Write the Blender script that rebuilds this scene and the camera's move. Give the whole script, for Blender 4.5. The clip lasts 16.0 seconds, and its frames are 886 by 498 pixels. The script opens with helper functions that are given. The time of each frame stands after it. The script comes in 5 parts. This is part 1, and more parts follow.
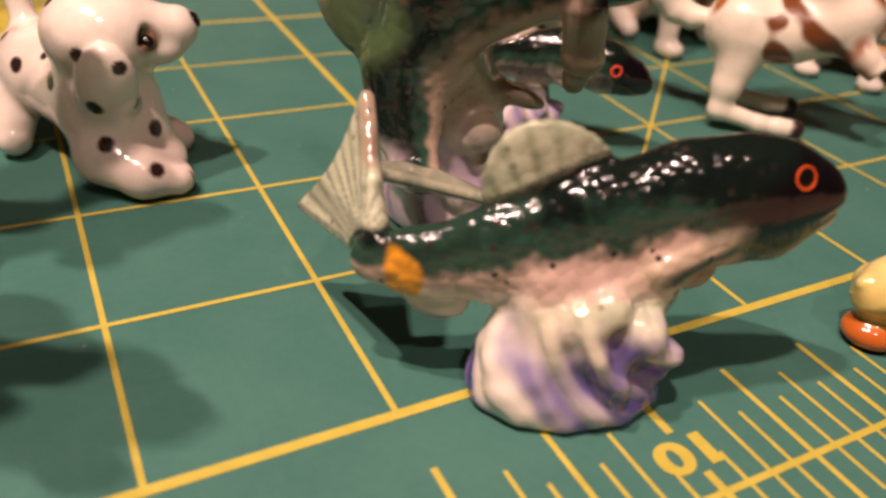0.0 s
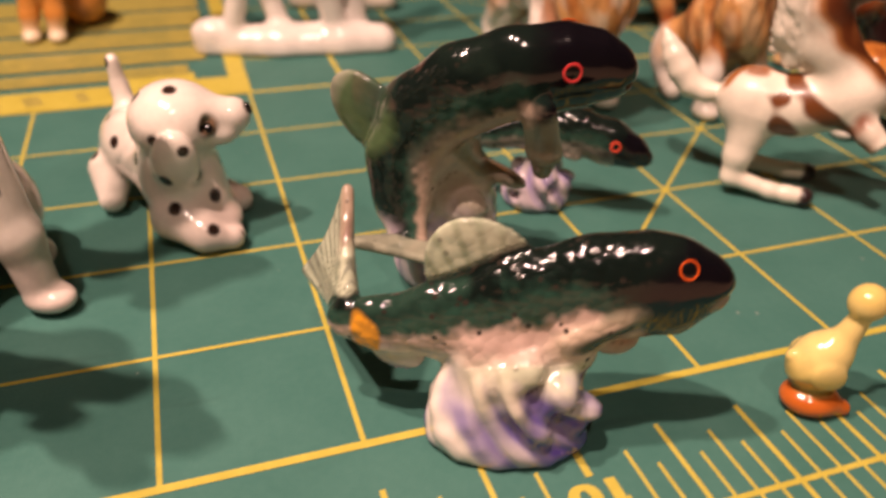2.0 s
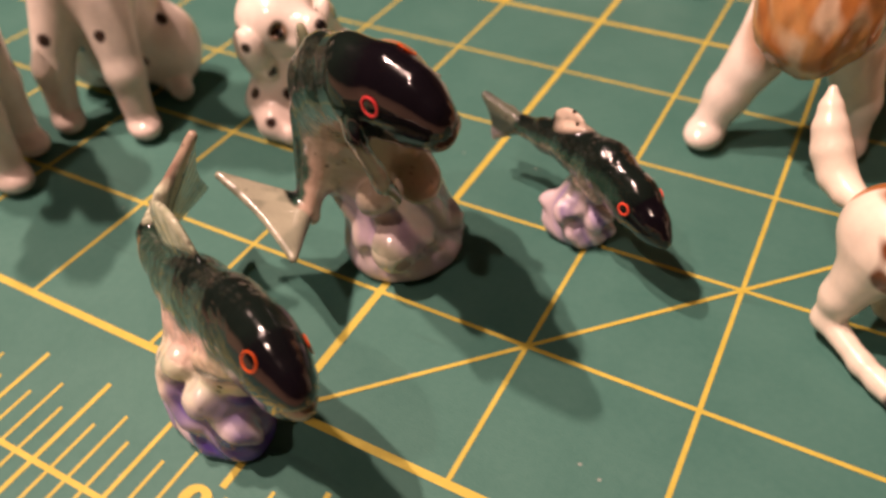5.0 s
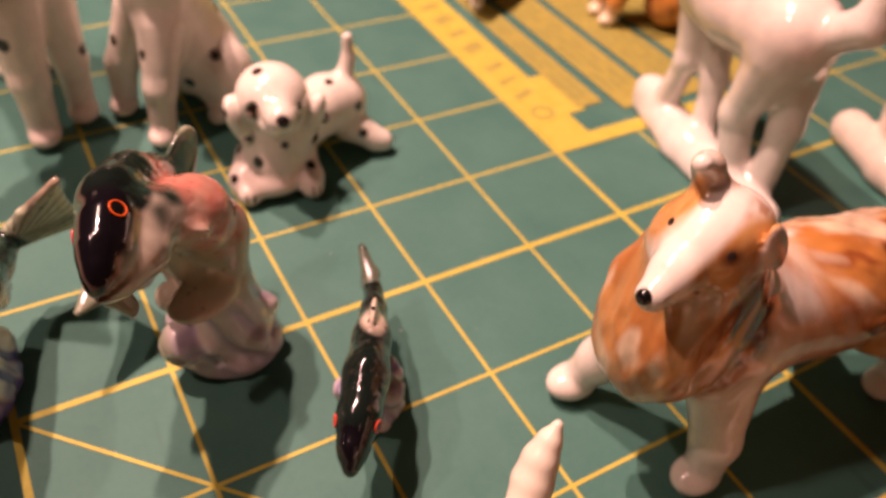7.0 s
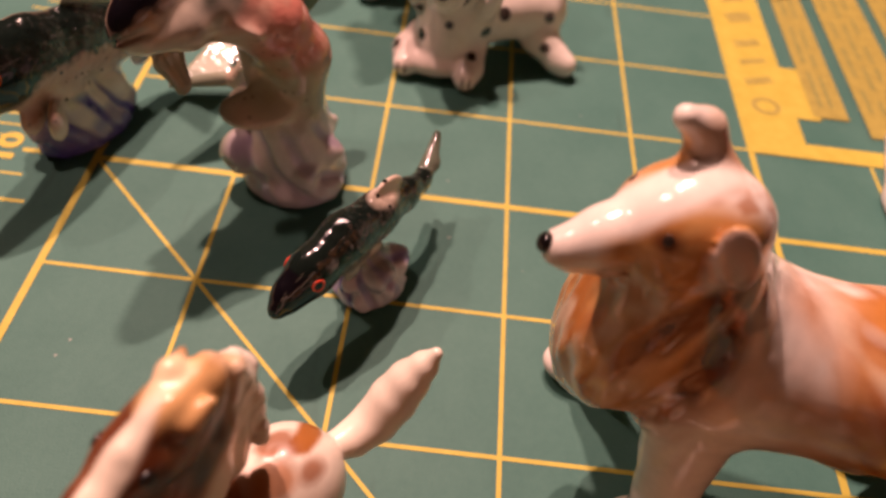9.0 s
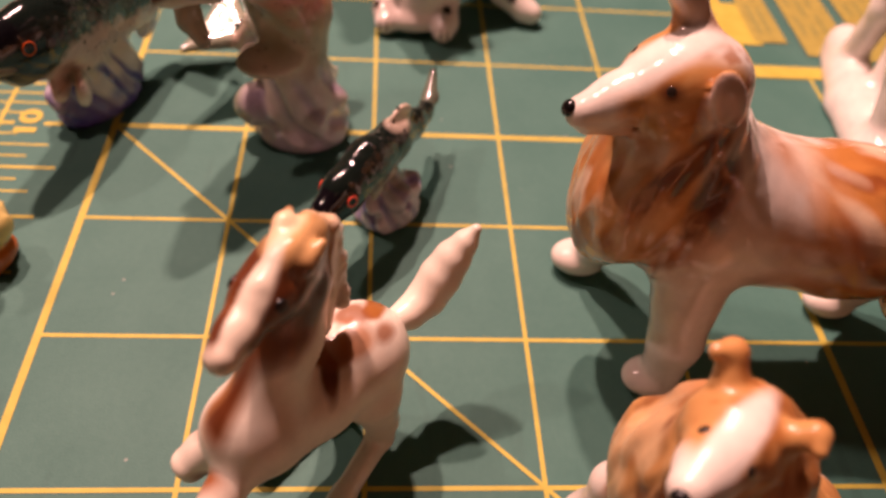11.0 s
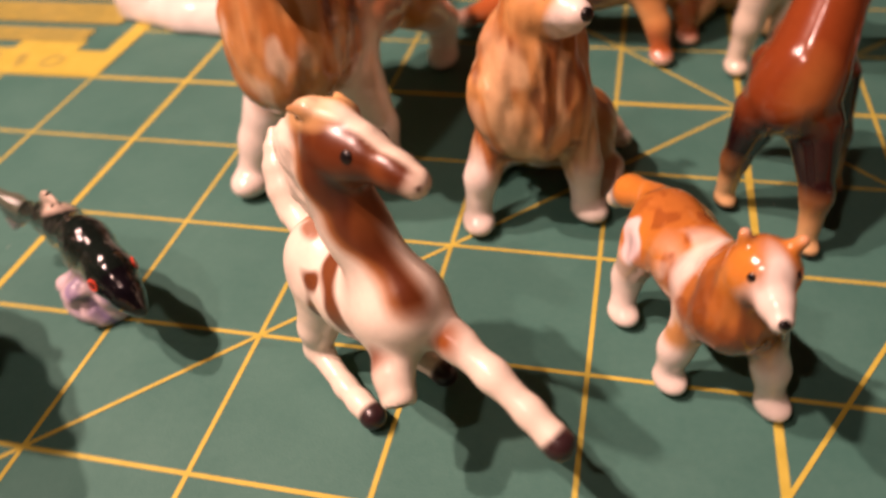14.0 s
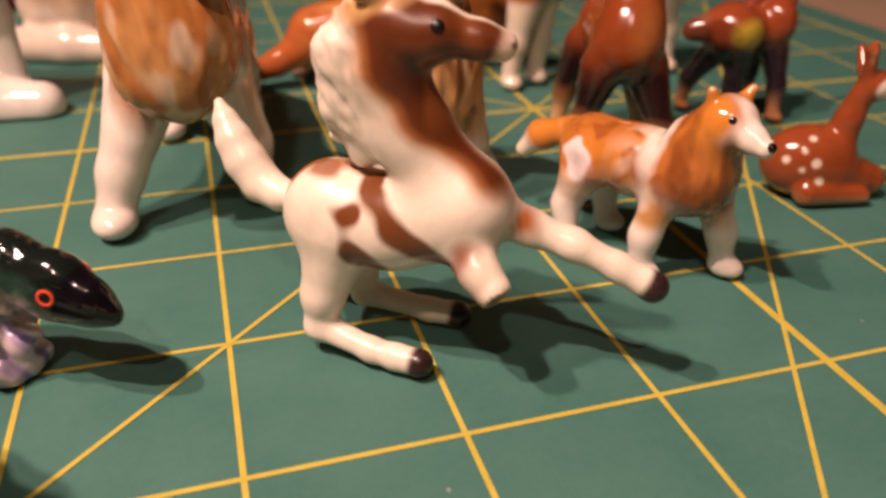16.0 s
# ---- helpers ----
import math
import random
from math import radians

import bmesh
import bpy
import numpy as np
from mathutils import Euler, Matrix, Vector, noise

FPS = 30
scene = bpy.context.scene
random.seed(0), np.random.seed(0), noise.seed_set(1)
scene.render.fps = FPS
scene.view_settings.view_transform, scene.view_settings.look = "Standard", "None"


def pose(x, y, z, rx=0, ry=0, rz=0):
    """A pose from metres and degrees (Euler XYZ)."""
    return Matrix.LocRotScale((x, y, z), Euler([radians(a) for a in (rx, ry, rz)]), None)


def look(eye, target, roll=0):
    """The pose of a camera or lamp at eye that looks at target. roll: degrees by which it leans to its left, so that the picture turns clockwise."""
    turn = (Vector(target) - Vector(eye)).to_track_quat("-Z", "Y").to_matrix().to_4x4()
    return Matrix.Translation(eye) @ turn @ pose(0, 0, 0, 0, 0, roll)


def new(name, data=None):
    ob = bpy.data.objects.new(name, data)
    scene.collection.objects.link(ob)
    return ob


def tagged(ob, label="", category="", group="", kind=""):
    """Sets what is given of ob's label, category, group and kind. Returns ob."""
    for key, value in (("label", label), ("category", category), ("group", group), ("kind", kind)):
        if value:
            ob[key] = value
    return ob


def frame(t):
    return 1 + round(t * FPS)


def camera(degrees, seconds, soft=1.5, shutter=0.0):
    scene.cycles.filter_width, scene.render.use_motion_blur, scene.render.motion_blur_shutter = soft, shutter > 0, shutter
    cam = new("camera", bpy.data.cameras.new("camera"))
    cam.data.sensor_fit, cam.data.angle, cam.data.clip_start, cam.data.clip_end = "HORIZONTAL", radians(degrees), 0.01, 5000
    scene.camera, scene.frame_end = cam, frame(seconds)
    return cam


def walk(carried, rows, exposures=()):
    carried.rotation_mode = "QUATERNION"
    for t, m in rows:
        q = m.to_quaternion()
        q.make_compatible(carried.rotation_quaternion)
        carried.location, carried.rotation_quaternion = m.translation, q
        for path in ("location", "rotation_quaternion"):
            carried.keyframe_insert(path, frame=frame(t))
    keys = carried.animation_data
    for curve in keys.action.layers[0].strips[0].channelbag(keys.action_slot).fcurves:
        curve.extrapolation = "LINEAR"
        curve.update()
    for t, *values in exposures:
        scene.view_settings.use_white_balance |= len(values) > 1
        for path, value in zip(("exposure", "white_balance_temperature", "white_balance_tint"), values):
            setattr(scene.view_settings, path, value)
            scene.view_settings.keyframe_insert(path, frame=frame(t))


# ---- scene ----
cam = camera(58.68, 16.0, soft=2.6, shutter=0.4)
cam.data.dof.use_dof = True
cam.data.dof.focus_distance, cam.data.dof.aperture_fstop = 0.102, 20.0
PATH = [
    (0, (-0.02723, -0.05260, 0.06037), (0.05682, 0.09156, -0.04987), 5.80),
    (0.5, (-0.02777, -0.05376, 0.06176), (0.05822, 0.08974, -0.04784), 6.23),
    (1, (-0.02805, -0.05806, 0.06323), (0.05488, 0.08802, -0.04532), 5.58),
    (1.5, (-0.02967, -0.06195, 0.06522), (0.05191, 0.08461, -0.04371), 5.30),
    (2, (-0.01499, -0.07155, 0.07680), (0.04049, 0.08761, -0.03086), 1.73),
    (2.5, (0.01393, -0.06691, 0.07943), (0.04519, 0.09610, -0.03214), -0.26),
    (3, (0.02263, -0.05787, 0.08508), (0.03974, 0.10022, -0.03623), -1.77),
    (5.5, (0.09499, -0.03810, 0.09232), (0.00781, 0.07957, -0.04390), -0.03),
    (6, (0.11059, -0.02266, 0.10349), (0.01330, 0.08542, -0.03382), 3.13),
    (6.5, (0.12342, 0.00019, 0.10259), (0.00911, 0.08934, -0.03520), 4.21),
    (7, (0.11953, 0.01754, 0.11430), (-0.00184, 0.09766, -0.02299), 6.17),
    (7.5, (0.12971, 0.03591, 0.11174), (-0.00421, 0.08524, -0.02838), 9.63),
    (8, (0.12282, 0.05022, 0.10043), (-0.01471, 0.08188, -0.04129), 9.26),
    (8.5, (0.12587, 0.05851, 0.10005), (-0.01124, 0.07576, -0.04453), 7.88),
    (9, (0.12957, 0.06219, 0.10349), (-0.00322, 0.06642, -0.04601), 8.22),
    (11.5, (0.15614, 0.04169, 0.10342), (0.02129, 0.06736, -0.04203), 5.79),
    (12, (0.16000, 0.02716, 0.10247), (0.02504, 0.06685, -0.03970), 3.71),
    (12.5, (0.15724, 0.02141, 0.10132), (0.03421, 0.08707, -0.04203), -0.54),
    (13, (0.15901, 0.00051, 0.09889), (0.06032, 0.10352, -0.04129), 5.37),
    (13.5, (0.15643, -0.01948, 0.10610), (0.07343, 0.09820, -0.03268), -0.06),
    (14, (0.12850, -0.02473, 0.08892), (0.08728, 0.12141, -0.04125), -5.13),
    (14.5, (0.11501, -0.02635, 0.07652), (0.10654, 0.13302, -0.04402), -6.99),
    (15, (0.09719, -0.03011, 0.06969), (0.12528, 0.13563, -0.03867), 0.05),
    (15.5, (0.08105, -0.03463, 0.06943), (0.13017, 0.12996, -0.03304), 3.16),
    (16, (0.07820, -0.03989, 0.06449), (0.12962, 0.12599, -0.03471), 0.88),
]
walk(cam, [(t, look(e, a, r)) for t, e, a, r in PATH],
     [(0, -0.03, 6500, 17), (3, 0.1, 6850, 21), (5.5, 0.17, 6850, 28), (7, 0.3, 7150, 38), (8.5, 0.12, 7200, 41), (12.5, 0.24, 7200, 45), (14.5, 0.22, 7050, 32), (16, 0.13, 6900, 24)])

U = 0.0254  # one inch of the mat's grid

# ---------------- light ----------------
world = bpy.data.worlds.new("room_light")
scene.world = world
world.use_nodes = True
world.node_tree.nodes["Background"].inputs[0].default_value = (1.0, 0.70, 0.52, 1)
world.node_tree.nodes["Background"].inputs[1].default_value = 0.13


def bulb_lamp(x, y, z, watts, turn):
    light = bpy.data.lights.new("bulb_lamp", "AREA")
    light.shape, light.size, light.size_y = "RECTANGLE", 0.026, 0.010
    light.energy, light.color = watts, (1.0, 0.72, 0.58)
    ob = new("bulb_lamp", light)
    ob.matrix_world = look((x * U, y * U, z * U), (3.0 * U, 2.0 * U, 0)) @ pose(0, 0, 0, 0, 0, turn)


# the three bulbs of one hanging lamp
bulb_lamp(-2.4, -12.3, 22.0, 1.0, 20)
bulb_lamp(-6.0, -3.6, 22.0, 3.15, 20)
bulb_lamp(-8.8, 0.6, 22.0, 3.0, 20)


# ---------------- materials ----------------
def material(name, rough=0.5, metal=0.0, coat=0.0):
    m = bpy.data.materials.new(name)
    m.use_nodes = True
    nt = m.node_tree
    b = nt.nodes["Principled BSDF"]
    b.inputs["Roughness"].default_value = rough
    b.inputs["Metallic"].default_value = metal
    b.inputs["Coat Weight"].default_value = coat
    b.inputs["Coat Roughness"].default_value = 0.05
    return m, nt, b


def node(nt, kind, **values):
    n = nt.nodes.new(kind)
    for key, value in values.items():
        n.inputs[key].default_value = value
    return n


def mottled(name, c1, c2, scale, rough, bump=0.0, bump_scale=900.0, coat=0.0):
    """Two colours mixed by noise at two scales, with a fine relief."""
    m, nt, b = material(name, rough, 0.0, coat)
    tc = nt.nodes.new("ShaderNodeTexCoord")
    n1 = node(nt, "ShaderNodeTexNoise", Scale=scale, Detail=6.0, Roughness=0.6)
    n2 = node(nt, "ShaderNodeTexNoise", Scale=scale * 14, Detail=3.0)
    add = nt.nodes.new("ShaderNodeMath")
    add.operation = "MULTIPLY_ADD"
    add.inputs[1].default_value, add.inputs[2].default_value = 0.35, -0.17
    nt.links.new(tc.outputs["Object"], n1.inputs["Vector"])
    nt.links.new(tc.outputs["Object"], n2.inputs["Vector"])
    nt.links.new(n2.outputs["Fac"], add.inputs[0])
    s = nt.nodes.new("ShaderNodeMath")
    s.operation = "ADD"
    nt.links.new(n1.outputs["Fac"], s.inputs[0])
    nt.links.new(add.outputs[0], s.inputs[1])
    ramp = nt.nodes.new("ShaderNodeValToRGB")
    ramp.color_ramp.elements[0].position, ramp.color_ramp.elements[1].position = 0.3, 0.7
    ramp.color_ramp.elements[0].color, ramp.color_ramp.elements[1].color = (*c1, 1), (*c2, 1)
    nt.links.new(s.outputs[0], ramp.inputs[0])
    nt.links.new(ramp.outputs[0], b.inputs["Base Color"])
    if bump:
        n3 = node(nt, "ShaderNodeTexNoise", Scale=bump_scale, Detail=4.0)
        nt.links.new(tc.outputs["Object"], n3.inputs["Vector"])
        bp = node(nt, "ShaderNodeBump", Strength=bump, Distance=0.0002)
        nt.links.new(n3.outputs["Fac"], bp.inputs["Height"])
        nt.links.new(bp.outputs[0], b.inputs["Normal"])
    return m


def glaze(name, rough, scales=False, coat=0.35):
    """Glazed, hand-painted china: the pigment is the mesh's paint layer; its alpha says where scales and specks are."""
    m, nt, b = material(name, rough, 0.0, coat)
    at = nt.nodes.new("ShaderNodeVertexColor")
    at.layer_name = "paint"
    tc = nt.nodes.new("ShaderNodeTexCoord")
    n1 = node(nt, "ShaderNodeTexNoise", Scale=160.0, Detail=5.0, Roughness=0.65)
    nt.links.new(tc.outputs["Object"], n1.inputs["Vector"])
    mr = node(nt, "ShaderNodeMapRange", **{"From Min": 0.3, "From Max": 0.7, "To Min": 0.86, "To Max": 1.08})
    nt.links.new(n1.outputs["Fac"], mr.inputs["Value"])
    mul = nt.nodes.new("ShaderNodeMixRGB")
    mul.blend_type = "MULTIPLY"
    mul.inputs[0].default_value = 1.0
    nt.links.new(at.outputs["Color"], mul.inputs[1])
    nt.links.new(mr.outputs[0], mul.inputs[2])
    last = mul
    n3 = node(nt, "ShaderNodeTexNoise", Scale=340.0, Detail=2.0)
    nt.links.new(tc.outputs["Object"], n3.inputs["Vector"])
    bp = node(nt, "ShaderNodeBump", Strength=0.10, Distance=0.0004)
    nt.links.new(n3.outputs["Fac"], bp.inputs["Height"])
    if scales:
        v = node(nt, "ShaderNodeTexVoronoi", Scale=560.0)
        nt.links.new(tc.outputs["Object"], v.inputs["Vector"])
        lt = node(nt, "ShaderNodeMapRange", **{"From Min": 0.17, "From Max": 0.25, "To Min": 1.0, "To Max": 0.0})
        nt.links.new(v.outputs["Distance"], lt.inputs["Value"])
        w = nt.nodes.new("ShaderNodeTexWhiteNoise")
        nt.links.new(v.outputs["Color"], w.inputs["Vector"])
        gt = nt.nodes.new("ShaderNodeMath")
        gt.operation = "GREATER_THAN"
        gt.inputs[1].default_value = 0.42
        nt.links.new(w.outputs["Value"], gt.inputs[0])
        a = nt.nodes.new("ShaderNodeMath")
        a.operation = "MULTIPLY"
        nt.links.new(lt.outputs[0], a.inputs[0])
        nt.links.new(gt.outputs[0], a.inputs[1])
        a2 = nt.nodes.new("ShaderNodeMath")
        a2.operation = "MULTIPLY"
        nt.links.new(a.outputs[0], a2.inputs[0])
        nt.links.new(at.outputs["Alpha"], a2.inputs[1])
        dark = nt.nodes.new("ShaderNodeMixRGB")
        dark.inputs[2].default_value = (0.03, 0.025, 0.02, 1)
        nt.links.new(a2.outputs[0], dark.inputs[0])
        nt.links.new(mul.outputs[0], dark.inputs[1])
        last = dark
        v2 = node(nt, "ShaderNodeTexVoronoi", Scale=620.0)
        nt.links.new(tc.outputs["Object"], v2.inputs["Vector"])
        hh = nt.nodes.new("ShaderNodeMath")
        hh.operation = "MULTIPLY"
        nt.links.new(v2.outputs["Distance"], hh.inputs[0])
        nt.links.new(at.outputs["Alpha"], hh.inputs[1])
        b2 = node(nt, "ShaderNodeBump", Strength=0.6, Distance=0.0005)
        b2.invert = True
        nt.links.new(hh.outputs[0], b2.inputs["Height"])
        nt.links.new(bp.outputs[0], b2.inputs["Normal"])
        bp = b2
    nt.links.new(last.outputs[0], b.inputs["Base Color"])
    nt.links.new(bp.outputs[0], b.inputs["Normal"])
    return m


MAT_GREEN = mottled("green_vinyl", (0.040, 0.140, 0.116), (0.058, 0.170, 0.142), 60.0, 0.62, 0.35, 2600.0)
MAT_GREEN.node_tree.nodes["Principled BSDF"].inputs["Specular IOR Level"].default_value = 0.3


def flecked(m):
    """Adds lint and scuffs to the mat."""
    nt = m.node_tree
    b = nt.nodes["Principled BSDF"]
    src = b.inputs["Base Color"].links[0].from_socket
    tc = nt.nodes.new("ShaderNodeTexCoord")
    v = node(nt, "ShaderNodeTexVoronoi", Scale=260.0)
    nt.links.new(tc.outputs["Object"], v.inputs["Vector"])
    lt = node(nt, "ShaderNodeMapRange", **{"From Min": 0.05, "From Max": 0.09, "To Min": 1.0, "To Max": 0.0})
    nt.links.new(v.outputs["Distance"], lt.inputs["Value"])
    w = nt.nodes.new("ShaderNodeTexWhiteNoise")
    nt.links.new(v.outputs["Color"], w.inputs["Vector"])
    gt = nt.nodes.new("ShaderNodeMath")
    gt.operation = "GREATER_THAN"
    gt.inputs[1].default_value = 0.94
    nt.links.new(w.outputs["Value"], gt.inputs[0])
    mu = nt.nodes.new("ShaderNodeMath")
    mu.operation = "MULTIPLY"
    nt.links.new(lt.outputs[0], mu.inputs[0])
    nt.links.new(gt.outputs[0], mu.inputs[1])
    mix = nt.nodes.new("ShaderNodeMixRGB")
    mix.inputs[2].default_value = (0.22, 0.28, 0.25, 1)
    nt.links.new(mu.outputs[0], mix.inputs[0])
    nt.links.new(src, mix.inputs[1])
    mp = nt.nodes.new("ShaderNodeMapping")
    mp.inputs["Scale"].default_value = (30.0, 190.0, 1.0)
    mp.inputs["Rotation"].default_value = (0, 0, 0.7)
    nt.links.new(tc.outputs["Object"], mp.inputs["Vector"])
    sn = node(nt, "ShaderNodeTexNoise", Scale=1.0, Detail=2.0)
    nt.links.new(mp.outputs[0], sn.inputs["Vector"])
    sm = node(nt, "ShaderNodeMapRange", **{"From Min": 0.66, "From Max": 0.74, "To Min": 0.0, "To Max": 0.3})
    nt.links.new(sn.outputs["Fac"], sm.inputs["Value"])
    mix2 = nt.nodes.new("ShaderNodeMixRGB")
    mix2.inputs[2].default_value = (0.03, 0.085, 0.07, 1)
    nt.links.new(sm.outputs[0], mix2.inputs[0])
    nt.links.new(mix.outputs[0], mix2.inputs[1])
    nt.links.new(mix2.outputs[0], b.inputs["Base Color"])


flecked(MAT_GREEN)
MAT_YELLOW = mottled("yellow_print", (0.45, 0.37, 0.045), (0.54, 0.45, 0.07), 300.0, 0.65, 0.2, 2600.0)
MAT_OLIVE = mottled("worn_yellow_print", (0.30, 0.26, 0.06), (0.42, 0.35, 0.08), 500.0, 0.5, 0.2, 2600.0)
MAT_OLIVE2 = mottled("faded_print", (0.20, 0.22, 0.07), (0.30, 0.28, 0.08), 500.0, 0.5, 0.2, 2600.0)
MAT_WOOD = mottled("table_wood", (0.30, 0.20, 0.14), (0.38, 0.26, 0.18), 25.0, 0.45, 0.2, 700.0)
MAT_WALL = mottled("beige_wall", (0.40, 0.30, 0.23), (0.46, 0.35, 0.27), 8.0, 0.8, 0.2, 300.0)
MAT_RED = mottled("red_cloth", (0.22, 0.008, 0.02), (0.34, 0.015, 0.035), 200.0, 0.75, 0.5, 2500.0)
CHINA = glaze("painted_china", 0.16)
SATIN = glaze("satin_china", 0.32, False, 0.1)
TROUT = glaze("painted_trout_china", 0.12, True)


def part(name, bm, mat, parent, label=""):
    me = bpy.data.meshes.new(name)
    bm.to_mesh(me)
    bm.free()
    me.materials.append(mat)
    ob = new(name, me)
    ob.parent = parent
    return tagged(ob, label)


# ---------------- table, mat and room ----------------
def box(bm, x0, y0, z0, x1, y1, z1, bevel=0.0):
    r = bmesh.ops.create_cube(bm, size=1, matrix=Matrix.Translation(((x0 + x1) / 2, (y0 + y1) / 2, (z0 + z1) / 2)) @ Matrix.Diagonal((x1 - x0, y1 - y0, z1 - z0, 1)))
    if bevel:
        bmesh.ops.bevel(bm, geom=list({e for v in r["verts"] for e in v.link_edges}), offset=bevel, segments=2, affect="EDGES")


MAT_X0, MAT_X1, MAT_Y0, MAT_Y1 = -14.0, 11.6, -1.9, 17.0
bm = bmesh.new()
box(bm, -0.62, -0.42, -0.0445, 0.62, 0.75, -0.0025, 0.003)
table = part("table", bm, MAT_WOOD, None)
tagged(table, "brown wooden table top under the green cutting mat", "table", kind="structure")

bm = bmesh.new()
box(bm, MAT_X0 * U, MAT_Y0 * U, -0.0024, MAT_X1 * U, MAT_Y1 * U, 0.0, 0.0006)
mat_ob = part("cutting_mat", bm, MAT_GREEN, None)
tagged(mat_ob, "green cutting mat printed with a yellow inch grid", "cutting mat")

TOP = 0.00006


def stroke(bm, x0, y0, x1, y1, w, z=TOP):
    """A printed line on the mat, from end to end, w inches wide."""
    a, b = Vector((x0, y0, 0)), Vector((x1, y1, 0))
    n = (b - a).normalized()
    n = Vector((-n.y, n.x, 0)) * w / 2
    bm.faces.new([bm.verts.new(((p.x) * U, (p.y) * U, z)) for p in (a - n, b - n, b + n, a + n)])


def line(name, x0, y0, x1, y1, w, z=TOP, mat=None):
    bm = bmesh.new()
    stroke(bm, x0, y0, x1, y1, w, z)
    return part(name, bm, mat or MAT_YELLOW, mat_ob)


for i in range(-12, 12):
    if i < 0:
        line("grid_line", i, 0, i, 5, 0.028)
    else:
        line("grid_line", i, 0, i, 15, 0.05 if i % 5 == 1 else 0.028)
for j in range(0, 16):
    line("grid_line", 0 if 5 < j < 10 else -12, j, 11, j, 0.05 if j % 5 == 0 else 0.028, TOP * 1.3)
line("angle_line", 1, 0, 11, 10, 0.026, TOP * 1.6)
line("angle_line", 11, 0, 1, 10, 0.026, TOP * 1.7)
line("angle_line", 5.21, 0.0, 5.21 + 10 / math.tan(radians(60)), 10, 0.026, TOP * 1.8)
line("ruler_line", -12, -0.86, 11, -0.86, 0.032, TOP * 1.3)
for i in range(-6 * 8, 10 * 8 + 1):
    x = 1.0 + i / 8 + 0.01
    if i % 8 == 0 and i % 40:
        line("ruler_tick", x, -0.31, x, -1.4, 0.03)
    elif i % 40 == 0:
        line("ruler_tick", x, -0.31, x, -0.53, 0.04)
        line("ruler_tick", x, -0.75, x, -0.98, 0.04)
        line("ruler_tick", x, -1.2, x, -1.4, 0.04)
    else:
        d = 0.17 if i % 40 in (1, 39) else 0.55 if i % 4 == 0 else 0.43 if i % 2 == 0 else 0.31
        line("ruler_tick", x, -0.86 + d, x, -0.86 - d * 0.8, 0.028 if i % 4 == 0 else 0.02)
for i in (-4, 1, 6):
    for y in (-0.64, -1.1):
        cu = bpy.data.curves.new("ruler_number", "FONT")
        cu.body, cu.size, cu.align_x, cu.align_y = str(11 - i), 0.27 * U, "CENTER", "CENTER"
        cu.offset = 0.0003
        ob = new("ruler_number", cu)
        ob.matrix_world = pose(i * U + 0.0003, y * U, TOP * 2, 0, 0, 180) @ Matrix.Diagonal((1.2, 0.8, 1.0, 1.0))
        deps = bpy.context.evaluated_depsgraph_get()
        me = bpy.data.meshes.new_from_object(ob.evaluated_get(deps))
        m4 = ob.matrix_world.copy()
        bpy.data.objects.remove(ob)
        me.materials.append(MAT_YELLOW)
        ob = new("ruler_number", me)
        ob.matrix_world = m4
        ob.parent = mat_ob


def panel(name, x0, y0, x1, y1, mat, z=TOP * 3):
    bm = bmesh.new()
    bm.faces.new([bm.verts.new((x * U, y * U, z)) for x, y in ((x0, y0), (x1, y0), (x1, y1), (x0, y1))])
    return part(name, bm, mat, mat_ob)


# the maker's panel: a yellow strip with plain marks, and worn bands of small print
panel("printed_strip", -12, 5.0, 0.03, 5.5, MAT_YELLOW, TOP * 4)
panel("printed_strip", -0.16, 5.5, 0.03, 9.0, MAT_YELLOW, TOP * 4)
panel("printed_strip", -1.25, 5.5, -0.5, 5.72, MAT_YELLOW, TOP * 4)
for y0, y1, xa, xb in ((5.66, 5.98, -0.55, -5), (6.12, 6.62, -0.35, -6), (6.74, 7.3, -0.3, -6), (7.42, 8.1, -0.3, -7), (8.2, 8.9, -0.3, -7)):
    panel("printed_band", xb, y0, xa, y1, MAT_OLIVE, TOP * 5)
bm = bmesh.new()
for k in range(20):
    a0, a1 = 2 * math.pi * k / 20, 2 * math.pi * (k + 1) / 20
    bm.faces.new([bm.verts.new(((-0.62 + r * math.cos(a)) * U, (5.25 + r * 1.1 * math.sin(a)) * U, TOP * 5)) for r, a in ((0.12, a0), (0.075, a0), (0.075, a1), (0.12, a1))][::-1])
part("printed_mark", bm, MAT_OLIVE, mat_ob)
for x, w in ((-0.95, 0.09), (-1.25, 0.07), (-1.55, 0.1), (-2.0, 0.16), (-2.35, 0.1), (-2.7, 0.16), (-3.05, 0.1), (-3.4, 0.16), (-3.8, 0.1)):
    line("printed_mark", x, 5.13, x - 0.08, 5.38, w, TOP * 5, MAT_OLIVE)
bm = bmesh.new()
rnd = random.Random(5)
for y in (5.76, 5.86, 6.22, 6.34, 6.46, 6.86, 6.98, 7.1, 7.2, 7.55, 7.7, 7.85):
    x = -0.7
    while x > -5:
        w = rnd.uniform(0.2, 0.7)
        stroke(bm, x, y, x - w, y, 0.035, TOP * 6)
        x -= w + rnd.uniform(0.06, 0.2)
tagged(part("small_print", bm, MAT_OLIVE2, mat_ob, "lines of small print as plain bars"), kind="stuff")

